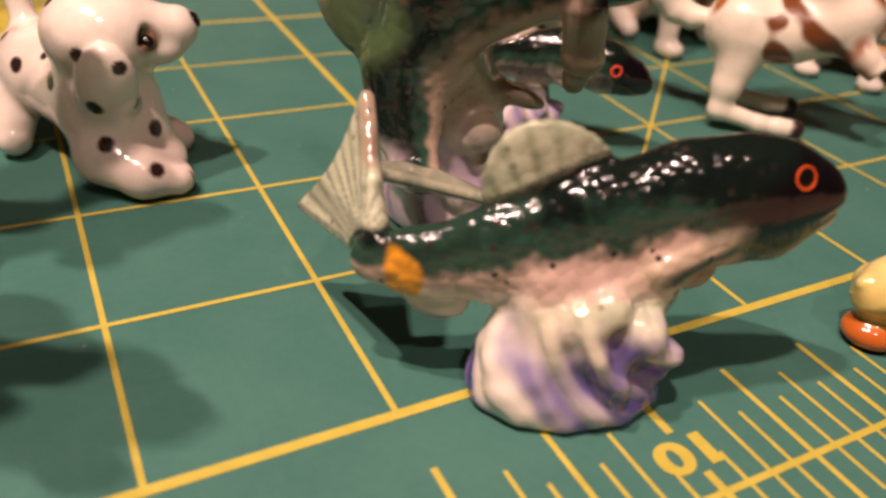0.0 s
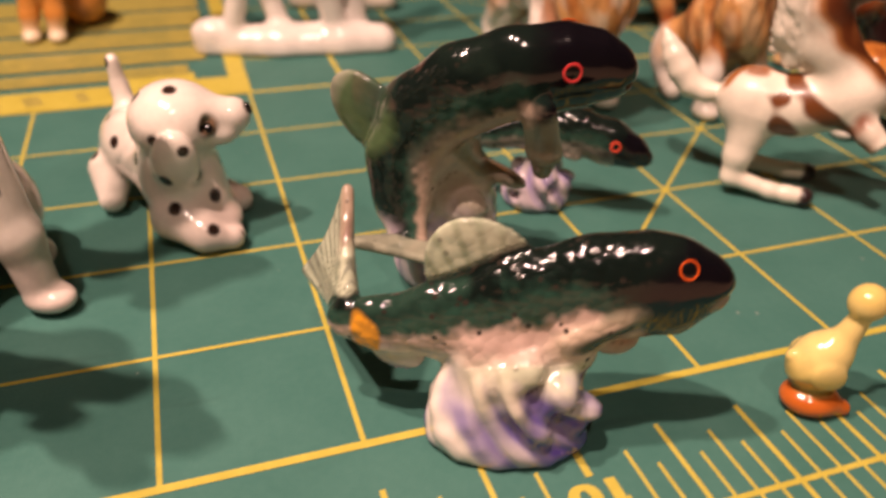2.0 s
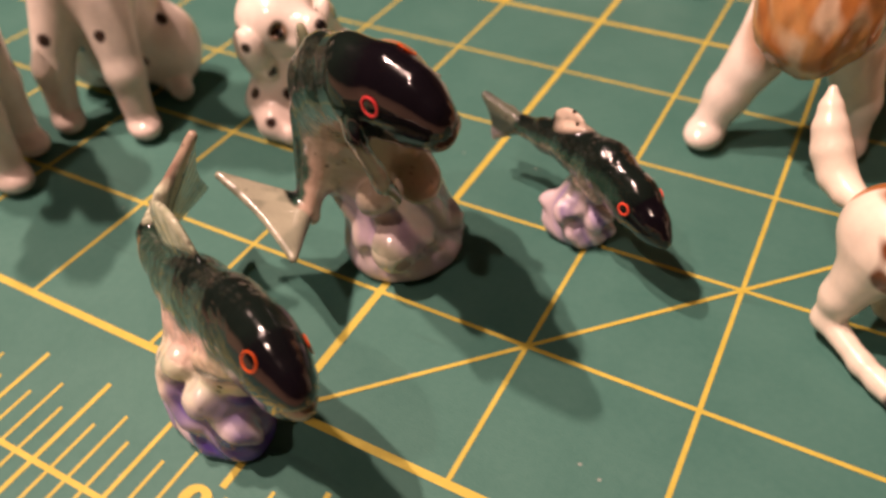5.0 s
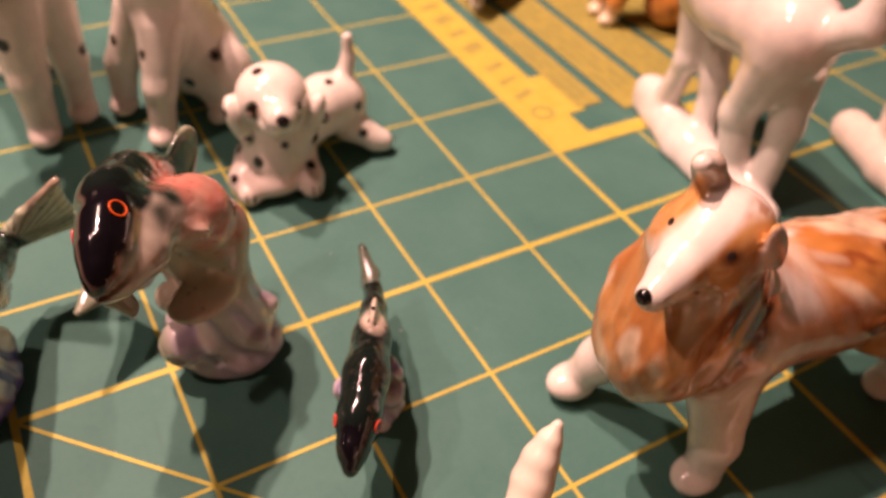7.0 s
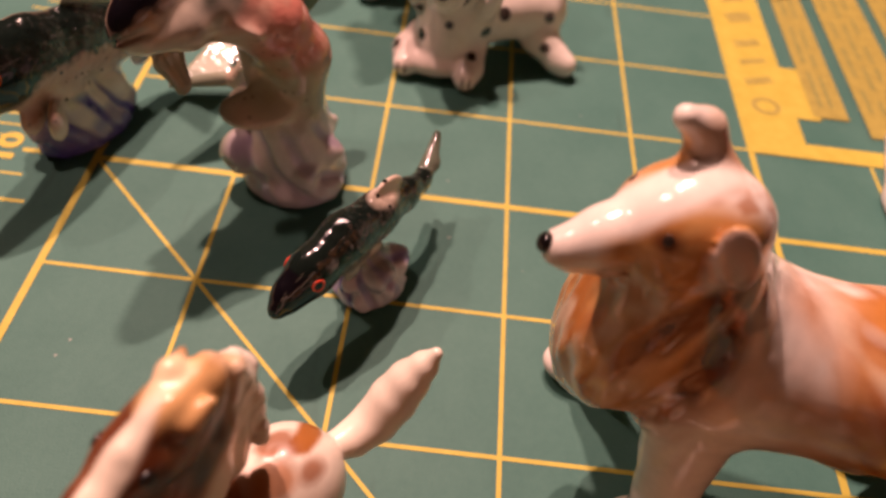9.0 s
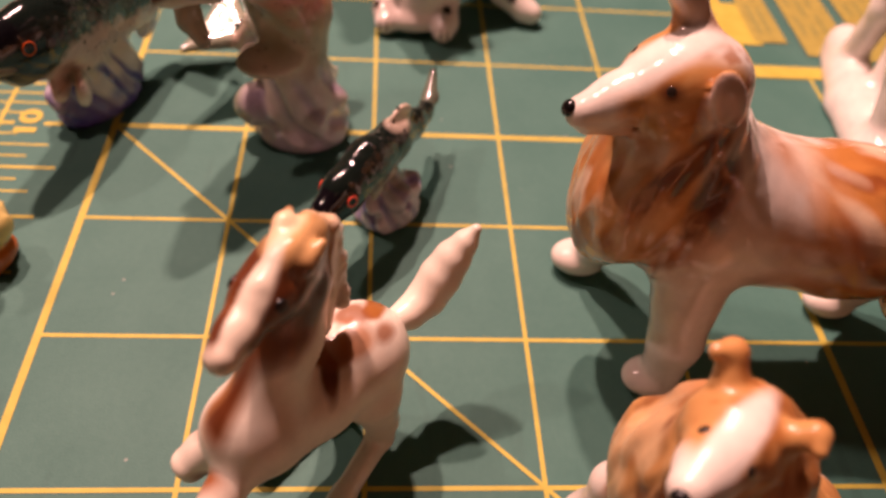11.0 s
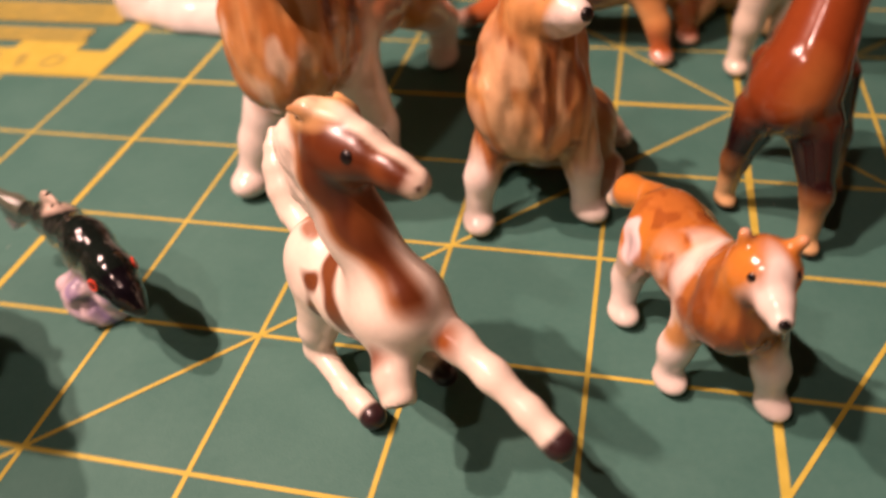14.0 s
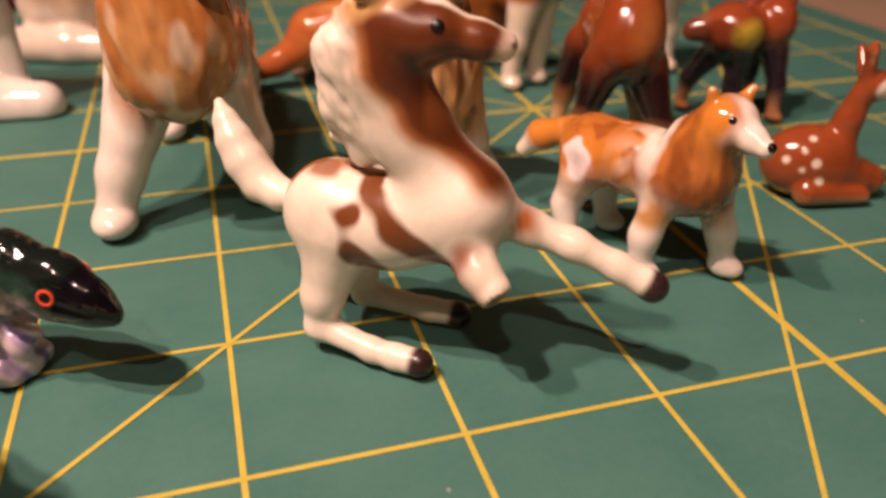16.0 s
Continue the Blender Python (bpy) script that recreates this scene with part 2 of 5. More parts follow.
# room
def wall(name, x0, y0, z0, x1, y1, z1, mat):
    bm = bmesh.new()
    box(bm, x0, y0, z0, x1, y1, z1)
    ob = part(name, bm, mat, None)
    return tagged(ob, "plain warm beige room surface in dim light", "wall", kind="structure")


wall("wall_north", -2.2, 1.6, -0.8, 2.2, 1.7, 1.7, MAT_WALL)
wall("wall_south", -2.2, -1.7, -0.8, 2.2, -1.6, 1.7, MAT_WALL)
wall("wall_east", 1.9, -1.6, -0.8, 2.0, 1.6, 1.7, MAT_WALL)
wall("wall_west", -2.0, -1.6, -0.8, -1.9, 1.6, 1.7, MAT_WALL)
wall("ceiling", -2.2, -1.7, 1.7, 2.2, 1.7, 1.8, MAT_WALL)
wall("floor", -2.2, -1.7, -0.9, 2.2, 1.7, -0.8, MAT_WOOD)


# ---------------- clay: blended solids turned into one china body ----------------
def vnoise(p, seed=0):
    """Smooth value noise of points, 0 to 1."""
    i = np.floor(p).astype(np.int64)
    f = (p - i).astype(np.float32)
    f = f * f * (3 - 2 * f)
    out = 0
    for dx in (0, 1):
        for dy in (0, 1):
            for dz in (0, 1):
                n = (i[:, 0] + dx) * 374761393 + (i[:, 1] + dy) * 668265263 + (i[:, 2] + dz) * 1274126177 + seed * 974711
                n = (n ^ (n >> 13)) * 1274126177 & 0x7FFFFFFF
                n = ((n ^ (n >> 16)) & 0xFFFF) / 65535.0
                out = out + n * (f[:, 0] if dx else 1 - f[:, 0]) * (f[:, 1] if dy else 1 - f[:, 1]) * (f[:, 2] if dz else 1 - f[:, 2])
    return out


def turned(turn):
    return np.array(Euler([radians(a) for a in turn]).to_matrix(), dtype=np.float32)


class Clay:
    """A china figure in inches on the mat: solids are blended, meshed as one skin and painted."""

    def __init__(self, h=0.016):
        self.h, self.solids = h, []

    def ball(self, c, r, turn=(0, 0, 0), k=0.07, cut=False):
        c, r, m = np.array(c, np.float32), np.array(r if isinstance(r, tuple) else (r, r, r), np.float32), turned(turn)

        def f(p):
            q = (p - c) @ m
            k0 = np.sqrt(((q / r) ** 2).sum(-1))
            k1 = np.sqrt(((q / (r * r)) ** 2).sum(-1)) + 1e-6
            return k0 * (k0 - 1) / k1
        self.solids.append((f, c - r.max(), c + r.max(), k, cut))

    def blade(self, c, u, v, ru, rv, thick, k=0.03):
        """A flat oval fin that spreads along u and v."""
        u = Vector(u).normalized()
        w = u.cross(Vector(v)).normalized()
        m = Matrix((u, w.cross(u), w)).transposed()
        self.ball(c, (ru, rv, thick), [math.degrees(a) for a in m.to_euler()], k)

    def tube(self, *pts, k=0.06, flat=1.0, side=(1, 0, 0), cut=False):
        s = np.array(side, np.float32)
        s = s / np.linalg.norm(s)
        for a, b in zip(pts, pts[1:]):
            pa, pb = np.array(a[:3], np.float32), np.array(b[:3], np.float32)

            def f(p, pa=pa, pb=pb, ra=a[3], rb=b[3]):
                d = pb - pa
                q = p - pa
                t = np.clip((q @ d) / (d @ d), 0, 1)
                o = q - t[..., None] * d
                if flat != 1.0:
                    o = o + (flat - 1) * (o @ s)[..., None] * s
                return np.sqrt((o * o).sum(-1)) - (ra + t * (rb - ra))
            r = max(a[3], b[3])
            self.solids.append((f, np.minimum(pa, pb) - r, np.maximum(pa, pb) + r, k, cut))

    def fan(self, root, t1, t2, n, r0, r1, k=0.03):
        """A thin fin that spreads from its root between two tips."""
        for i in range(n):
            u = i / (n - 1)
            dent = 1 - 0.12 * math.sin(math.pi * u)
            tip = [root[j] + dent * (t1[j] * (1 - u) + t2[j] * u - root[j]) for j in range(3)]
            self.tube((*root, r0), (*tip, r1), k=k)

    def build(self):
        h = self.h
        pos = [s for s in self.solids if not s[4]]
        lo = np.min([s[1] for s in pos], axis=0) - 3 * h
        hi = np.max([s[2] for s in pos], axis=0) + 3 * h
        lo[2] = max(lo[2], -3 * h)
        n = np.ceil((hi - lo) / h).astype(int) + 1
        F = np.full(tuple(n), 9.0, np.float32)
        ax = [lo[i] + h * np.arange(n[i], dtype=np.float32) for i in range(3)]
        for f, a, b, k, cut in self.solids:
            m = k + 2.5 * h
            i0 = np.clip(np.floor((a - m - lo) / h).astype(int), 0, n)
            i1 = np.clip(np.ceil((b + m - lo) / h).astype(int) + 1, 0, n)
            if (i1 <= i0).any():
                continue
            sl = tuple(slice(i0[j], i1[j]) for j in range(3))
            P = np.stack(np.meshgrid(*[ax[j][sl[j]] for j in range(3)], indexing="ij"), -1)
            d = f(P).astype(np.float32)
            old = F[sl]
            if cut:
                e = np.maximum(k - np.abs(old + d), 0) / k
                F[sl] = np.maximum(old, -d) + e * e * k / 4
            else:
                e = np.maximum(k - np.abs(old - d), 0) / k
                F[sl] = np.minimum(old, d) - e * e * k / 4
        F = np.maximum(F, (0.003 - ax[2])[None, None, :])
        inside = F < 0
        c = np.zeros(tuple(n - 1), np.int8)
        for dx in (0, 1):
            for dy in (0, 1):
                for dz in (0, 1):
                    c += inside[dx:n[0] - 1 + dx, dy:n[1] - 1 + dy, dz:n[2] - 1 + dz]
        cells = np.argwhere((c > 0) & (c < 8))
        ids = np.full(tuple(n - 1), -1, np.int64)
        ids[tuple(cells.T)] = np.arange(len(cells))
        acc, cnt = np.zeros((len(cells), 3)), np.zeros(len(cells))
        corners = [(x, y, z) for x in (0, 1) for y in (0, 1) for z in (0, 1)]
        for a in corners:
            for j in range(3):
                if a[j] == 0:
                    b = list(a)
                    b[j] = 1
                    fa, fb = F[tuple((cells + a).T)], F[tuple((cells + b).T)]
                    hit = (fa < 0) != (fb < 0)
                    t = np.where(hit, fa / np.where(hit, fa - fb, 1), 0)
                    p = np.array(a) + np.outer(t, np.array(b) - np.array(a))
                    acc += p * hit[:, None]
                    cnt += hit
        V = lo + h * (cells + acc / cnt[:, None])
        quads = []
        for j in range(3):
            u, v = (j + 1) % 3, (j + 2) % 3
            s0, s1 = [slice(None)] * 3, [slice(None)] * 3
            s0[j], s1[j] = slice(0, -1), slice(1, None)
            A, B = inside[tuple(s0)], inside[tuple(s1)]
            e = np.argwhere(A != B)
            e = e[(e[:, u] > 0) & (e[:, v] > 0) & (e[:, u] < n[u] - 1) & (e[:, v] < n[v] - 1)]
            flip = ~A[tuple(e.T)]
            q = []
            for du, dv in ((-1, -1), (0, -1), (0, 0), (-1, 0)):
                g = e.copy()
                g[:, u] += du
                g[:, v] += dv
                q.append(ids[tuple(g.T)])
            q = np.stack(q, 1)
            q[flip] = q[flip][:, ::-1]
            quads.append(q)
        self.V, self.Q = V, np.concatenate(quads)
        a = V[self.Q[:, 2]] - V[self.Q[:, 0]]
        b = V[self.Q[:, 3]] - V[self.Q[:, 1]]
        fn = np.cross(a, b)
        N = np.zeros_like(V)
        for i in range(4):
            np.add.at(N, self.Q[:, i], fn)
        self.N = N / (np.linalg.norm(N, axis=1)[:, None] + 1e-9)
        self.C = np.ones((len(V), 4))
        self.C[:, 3] = 0
        self.xV, self.xF, self.xC = [], [], []
        return self

    # --- paint ---
    def band(self, color, pts, r, soft=0.4, wob=0.3, freq=8.0, seed=1, amount=1.0):
        """A brushed line through some places."""
        best = np.full(len(self.V), 9.0)
        for a, c in zip(pts, pts[1:]):
            a, c = np.array(a), np.array(c)
            t = np.clip((self.V - a) @ (c - a) / ((c - a) @ (c - a)), 0, 1)
            best = np.minimum(best, np.linalg.norm(self.V - a - np.outer(t, c - a), axis=1))
        d = 1 - best / r + wob * (vnoise(self.V * freq, seed) - 0.5) * 2
        self.lay(np.clip(d / soft + 0.5, 0, 1) * amount, color)

    def coat(self, color):
        self.C[:, :3] = color

    def lay(self, mask, color):
        m = np.clip(mask, 0, 1)[:, None]
        self.C[:, :3] = self.C[:, :3] * (1 - m) + np.array(color) * m

    def blob(self, color, c, r, turn=(0, 0, 0), soft=0.25, wob=0.35, freq=5.0, seed=0, amount=1.0):
        q = ((self.V - np.array(c)) @ turned(turn)) / np.array(r if isinstance(r, tuple) else (r, r, r))
        d = 1 - np.sqrt((q * q).sum(1)) + wob * (vnoise(self.V * freq, seed) - 0.5) * 2
        self.lay(np.clip(d / soft + 0.5, 0, 1) * amount, color)

    def streaks(self, color, c, r, along, freq, soft=0.4, amount=0.8, seed=3, cut=0.5):
        """Brush strokes that run along a direction, inside a soft ellipsoid."""
        d = np.array(along, float)
        d /= np.linalg.norm(d)
        p = self.V - 0.68 * np.outer(self.V @ d, d)
        p = p + 0.05 * (np.stack([vnoise(self.V * 4, k) for k in (1, 2, 3)], 1) - 0.5)
        s = vnoise(p * freq, seed) * 0.7 + vnoise(p * freq * 2.3, seed + 1) * 0.3
        q = (self.V - np.array(c)) / np.array(r)
        e = np.clip((1 - np.sqrt((q * q).sum(1))) / soft, 0, 1)
        self.lay(np.clip((s - cut) * 6 + 0.5, 0, 1) * e * amount, color)

    def groove(self, c, r, along, freq, depth, seed=3):
        """Locks of hair: ridges pressed along the normal."""
        d = np.array(along, float)
        d /= np.linalg.norm(d)
        p = self.V - 0.68 * np.outer(self.V @ d, d)
        p = p + 0.05 * (np.stack([vnoise(self.V * 4, k) for k in (1, 2, 3)], 1) - 0.5)
        s = vnoise(p * freq, seed) * 0.65 + vnoise(p * freq * 2.1, seed + 1) * 0.35
        q = (self.V - np.array(c)) / np.array(r)
        e = np.clip((1 - np.sqrt((q * q).sum(1))) / 0.35, 0, 1)
        self.V = self.V + self.N * ((s - 0.5) * depth * e)[:, None]

    def spots(self, color, n, r0, r1, gap, seed, zmin=0.12):
        rnd = np.random.RandomState(seed)
        done = []
        for _ in range(n * 40):
            if len(done) >= n:
                break
            p = self.V[rnd.randint(len(self.V))]
            if p[2] < zmin or any(np.linalg.norm(p - o) < gap for o in done):
                continue
            done.append(p)
            self.blob(color, tuple(p), rnd.uniform(r0, r1), soft=0.25, wob=0.12, freq=14, seed=seed)

    def dome(self, at, r, color, tall=0.45, lift=0.0, ring=None, ring_w=0.28):
        """A small bead set on the skin nearest to a place: an eye or a nose; ring: a painted rim round it."""
        i = int(np.argmin(((self.V - np.array(at)) ** 2).sum(1)))
        p, nrm = self.V[i], Vector(self.N[np.argsort(((self.V - self.V[i]) ** 2).sum(1))[:40]].mean(0)).normalized()
        m = np.array(nrm.to_track_quat("Z", "Y").to_matrix())

        def add(vs, fs, col):
            base = len(self.V) + sum(len(v) for v in self.xV)
            self.xV.append(np.array(vs) @ m.T + p + np.array(nrm) * lift)
            self.xF.extend([tuple(base + k for k in f) for f in fs])
            self.xC.append(np.tile((*col, 0.0), (len(vs), 1)))
        seg, rows = 20, 5
        vs = [(r * math.cos(b) * math.cos(a), r * math.cos(b) * math.sin(a), r * tall * math.sin(b) - 0.1 * r)
              for b in [math.pi / 2 * j / rows - 0.2 * (j == 0) for j in range(rows)] for a in [2 * math.pi * s / seg for s in range(seg)]] + [(0, 0, r * tall - 0.1 * r)]
        fs = [(j * seg + s, j * seg + (s + 1) % seg, (j + 1) * seg + (s + 1) % seg, (j + 1) * seg + s) for j in range(rows - 1) for s in range(seg)]
        fs += [((rows - 1) * seg + s, (rows - 1) * seg + (s + 1) % seg, rows * seg) for s in range(seg)]
        add(vs, fs, color)
        if ring:
            w = r * ring_w
            vs = [((r + w * math.cos(b)) * math.cos(a), (r + w * math.cos(b)) * math.sin(a), w * 0.6 * math.sin(b) + 0.05 * r)
                  for a in [2 * math.pi * s / 24 for s in range(24)] for b in [2 * math.pi * s / 8 for s in range(8)]]
            fs = [(s * 8 + j, ((s + 1) % 24) * 8 + j, ((s + 1) % 24) * 8 + (j + 1) % 8, s * 8 + (j + 1) % 8) for s in range(24) for j in range(8)]
            add(vs, fs, ring)

    def done(self, name, mat, label, category, group="china figures on the mat"):
        V = np.concatenate([self.V, *self.xV]) if self.xV else self.V
        C = np.concatenate([self.C, *self.xC]) if self.xC else self.C
        org = np.array(((V[:, 0].min() + V[:, 0].max()) / 2, (V[:, 1].min() + V[:, 1].max()) / 2, 0.0))
        me = bpy.data.meshes.new(name)
        me.from_pydata(((V - org) * U).tolist(), [], self.Q.tolist() + self.xF)
        ca = me.color_attributes.new("paint", "FLOAT_COLOR", "POINT")
        ca.data.foreach_set("color", C.astype(np.float32).ravel())
        me.shade_smooth()
        me.materials.append(mat)
        ob = new(name, me)
        ob.location = (org[0] * U, org[1] * U, 0.00035)
        return tagged(ob, label, category, group)


WHITE, CREAM, PINKISH = (0.80, 0.72, 0.64), (0.80, 0.68, 0.50), (0.78, 0.60, 0.54)
TAN, RUST, UMBER, CHESTNUT = (0.58, 0.29, 0.10), (0.42, 0.14, 0.03), (0.15, 0.045, 0.017), (0.21, 0.055, 0.015)
BLACK = (0.006, 0.005, 0.005)


# ---------------- trout ----------------
def paint_trout(f, spine, ups, base_top, head_from, belly, eye_r, eyes, seed, flank=(0.62, 0.42, 0.35), fin=(0.46, 0.48, 0.36), shift=0.0, nape=0.0):
    """Black head and back, green band, pink flank, pale belly; pale fins; spine runs from tail to snout."""
    S, R = np.array([p[:3] for p in spine]), np.array([p[3] for p in spine])
    best, tt, dv, rr = np.full(len(f.V), 9.0), np.zeros(len(f.V)), np.zeros(len(f.V)), np.ones(len(f.V))
    for i in range(len(S) - 1):
        d = S[i + 1] - S[i]
        q = f.V - S[i]
        t = np.clip(q @ d / (d @ d), 0, 1)
        o = q - np.outer(t, d)
        dist = np.linalg.norm(o, axis=1)
        up = np.array(ups[i])[None] * (1 - t[:, None]) + np.array(ups[i + 1])[None] * t[:, None]
        r = R[i] * (1 - t) + R[i + 1] * t
        m = dist - r < best
        best = np.where(m, dist - r, best)
        tt, dv, rr = np.where(m, (i + t) / (len(S) - 1), tt), np.where(m, (o * up).sum(1) / r, dv), np.where(m, r, rr)
    dv = dv + shift + nape * np.clip((tt - 0.54) / 0.16, 0, 1)
    w = (vnoise(f.V * 9, seed) - 0.5) * 0.5 + (vnoise(f.V * 28, seed + 1) - 0.5) * 0.35
    f.coat(belly)
    lerp = lambda x, a, b: np.clip((x - a) / (b - a), 0, 1)
    f.lay(lerp(dv + w * 0.6, -0.75, -0.35), flank)
    f.lay(lerp(dv + w * 0.7, 0.0, 0.25), (0.022, 0.062, 0.043))
    f.lay(lerp(dv + w * 0.7 - 0.2 * (nape > 0), 0.35, 0.7), (0.006, 0.011, 0.009))
    head = lerp(tt + w * 0.06 - 0.05 * np.abs(dv), head_from, head_from + 0.07) * lerp(dv + 0.25 * w, -1.0 - 0.6 * (nape > 0), -0.7 - 0.6 * (nape > 0))
    f.lay(head, (0.005, 0.004, 0.006))
    fins = lerp(best / rr + 0 * w, 0.2, 0.34) * (f.V[:, 2] > base_top * 0.55)
    ray = vnoise(np.stack([tt * 60, dv * 1.2, tt * 0], 1), seed + 5)
    f.lay(fins, fin)
    f.fins = fins
    f.lay(fins * np.clip((ray - 0.55) * 4, 0, 1) * 0.55, (0.16, 0.18, 0.13))
    low = lerp(f.V[:, 2] + w * 0.12, base_top + 0.06, base_top - 0.08)
    f.C[:, 3] = (1 - low) * lerp(tt, head_from + 0.04, head_from - 0.1) * np.where(fins > 0.5, 0.5, 1)
    return low, w


def rays(f, root, t1, t2, n, color, amount, near, far):
    """Fine dark rays that spread over a fin from its root."""
    e1 = np.array(t1, float) - np.array(root)
    e1 /= np.linalg.norm(e1)
    e2 = np.array(t2, float) - np.array(root)
    e2 -= e1 * (e1 @ e2)
    e2 /= np.linalg.norm(e2)
    q = f.V - np.array(root)
    d = np.linalg.norm(q, axis=1)
    a = np.arctan2(q @ e2, q @ e1)
    m = (np.abs(q @ np.cross(e1, e2)) < 0.07) & (d > near) & (d < far) & (q @ (e1 + e2) > 0)
    f.lay(m * f.fins * np.clip(np.sin(a * n) * 1.6 - 0.3, 0, 1) * amount * (0.5 + vnoise(f.V * 12, 5)), color)


def paint_waves(f, low, amount, hue, seed, c, ground=WHITE):
    """The base: white water with swept purple strokes."""
    f.lay(low, ground)
    p = f.V - np.array(c)
    a = np.arctan2(p[:, 1], p[:, 0])
    bend = (vnoise(f.V * 2.6, seed) - 0.5) * 3.4 + (vnoise(f.V * 6.5, seed + 4) - 0.5) * 1.2
    s = np.sin(a * 7 + p[:, 2] * 17 + bend * 1.2) + 0.4 * np.sin(a * 15 + p[:, 2] * 35 + bend * 2.2)
    wet = np.clip(vnoise(f.V * 2.2, seed + 2) * 3.4 - 0.8, 0, 1)
    f.lay(low * np.clip(-s * 1.1 + 0.15, 0, 1) * (0.4 + 0.6 * wet) * amount, hue)
    f.lay(low * np.clip(-s * 1.4 - 0.9, 0, 1) * wet * amount * 0.7, tuple(0.5 * h for h in hue))
    f.V = f.V + f.N * (np.clip(s, -1, 1) * 0.014 * low * np.clip(f.V[:, 2] / 0.1, 0, 1))[:, None]


def wave_base(f, c, length, width, top, head, seed, n=9, curls=True):
    """A mound of curling waves under the belly."""
    ca, sa = math.cos(radians(head)), math.sin(radians(head))
    at = lambda u, v, z: (c[0] + ca * u - sa * v, c[1] + sa * u + ca * v, z)
    f.ball(at(0, 0, 0.06), (length, width, 0.16), (0, 0, head), k=0.08)
    f.tube((*at(-0.1 * length, 0, 0.1), width * 0.9), (*at(0, 0, top * 0.6), width * 0.72), (*at(0.05, 0, top), width * 0.55), k=0.1)
    rnd = random.Random(seed)
    for i in range(n):
        a = 2 * math.pi * i / n + rnd.uniform(-0.2, 0.2)
        z = rnd.uniform(0.45, 0.9) * top
        spot = lambda b, s, h: at(math.cos(b) * length * s, math.sin(b) * width * s, h)
        f.tube((*spot(a + 0.55, 0.86, 0.05), 0.05), (*spot(a + 0.3, 0.84, z * 0.45), 0.055), (*spot(a + 0.05, 0.78, z * 0.8), 0.055), (*spot(a - 0.1, 0.72, z), 0.05), k=0.04)
        if curls:
            f.ball(spot(a + 0.02, 0.8, z), 0.085, k=0.05)
            f.ball(spot(a + 0.2, 1.04, z * 0.8), 0.045, k=0.04, cut=True)


# large trout with an upswept tail, on a purple wave
f = Clay(0.0135)
sp = [(0.0, 0.27, 0.60, 0.11), (0.16, 0.18, 0.60, 0.14), (0.42, 0.06, 0.655, 0.195), (0.78, -0.08, 0.785, 0.25), (1.1, -0.2, 0.885, 0.265), (1.31, -0.28, 0.935, 0.245), (1.43, -0.34, 0.95, 0.2), (1.53, -0.395, 0.955, 0.13)]
f.tube(*sp, k=0.09, flat=1.6, side=(0.375, 0.927, 0))
f.tube((1.25, -0.25, 0.79, 0.17), (1.42, -0.34, 0.81, 0.135), (1.57, -0.41, 0.885, 0.07), k=0.04, flat=1.3, side=(0.45, 0.893, 0))
f.tube((1.45, -0.35, 0.995, 0.12), (1.58, -0.42, 0.975, 0.07), k=0.03, flat=1.1, side=(0.45, 0.893, 0))
f.fan((0.0, 0.28, 0.62), (0.1, 0.68, 1.1), (-0.12, 0.84, 0.54), 16, 0.05, 0.023)
f.tube((0.0, 0.27, 0.66, 0.06), (0.03, 0.42, 0.85, 0.035), (0.11, 0.67, 1.09, 0.025), k=0.03)
f.blade((0.60, 0.01, 0.92), (0.8, -0.3, 0.5), (-0.42, 0.15, 1), 0.27, 0.31, 0.03)
f.blade((0.53, 0.04, 1.03), (0.75, -0.28, 0.6), (-0.6, 0.2, 0.8), 0.19, 0.19, 0.03)
f.ball((0.22, 0.17, 0.42), (0.15, 0.028, 0.12), (0, 30, -25), k=0.04)
f.ball((1.02, -0.37, 0.76), (0.16, 0.022, 0.06), (0, -24, -14), k=0.05)
f.ball((1.25, -0.18, 0.58), (0.15, 0.045, 0.13), (0, 35, -5), k=0.04)
f.ball((1.22, -0.06, 0.5), (0.12, 0.045, 0.13), (0, 20, 10), k=0.04)
wave_base(f, (0.7, -0.16), 0.42, 0.24, 0.56, -22, 4, 9, False)
f.tube((0.55, -0.08, 0.15, 0.2), (0.6, -0.06, 0.6, 0.15), k=0.08)
f.tube((0.85, -0.16, 0.2, 0.2), (0.98, -0.18, 0.65, 0.17), k=0.08)
for c, r in (((0.72, -0.3, 0.55), 0.075), ((0.88, -0.36, 0.44), 0.08), ((1.03, -0.34, 0.26), 0.075), ((0.62, -0.24, 0.5), 0.06)):
    f.tube((c[0] - 0.1, c[1] + 0.02, c[2] - 0.2, 0.05), (c[0] - 0.05, c[1], c[2] - 0.05, 0.06), (*c, r), (c[0] + 0.07, c[1] + 0.02, c[2] - 0.05, r * 0.5), k=0.05)
    f.ball((c[0] + 0.04, c[1] - 0.055, c[2] - 0.085), 0.035, k=0.03, cut=True)
f.tube((1.33, -0.48, 0.78, 0.014), (1.46, -0.5, 0.87, 0.016), (1.63, -0.49, 0.93, 0.02), (1.66, -0.39, 0.93, 0.02), (1.55, -0.25, 0.88, 0.015), k=0.01, cut=True)
f.build()
low, w = paint_trout(f, sp, [(0, 0, 1)] * 8, 0.5, 0.71, (0.70, 0.60, 0.50), 0.07, 2, 11, shift=0.14, flank=(0.62, 0.44, 0.37), fin=(0.55, 0.58, 0.42), nape=0.85)
f.blob((0.005, 0.004, 0.006), (1.45, -0.36, 0.9), (0.23, 0.3, 0.24), soft=0.4, wob=0.2)
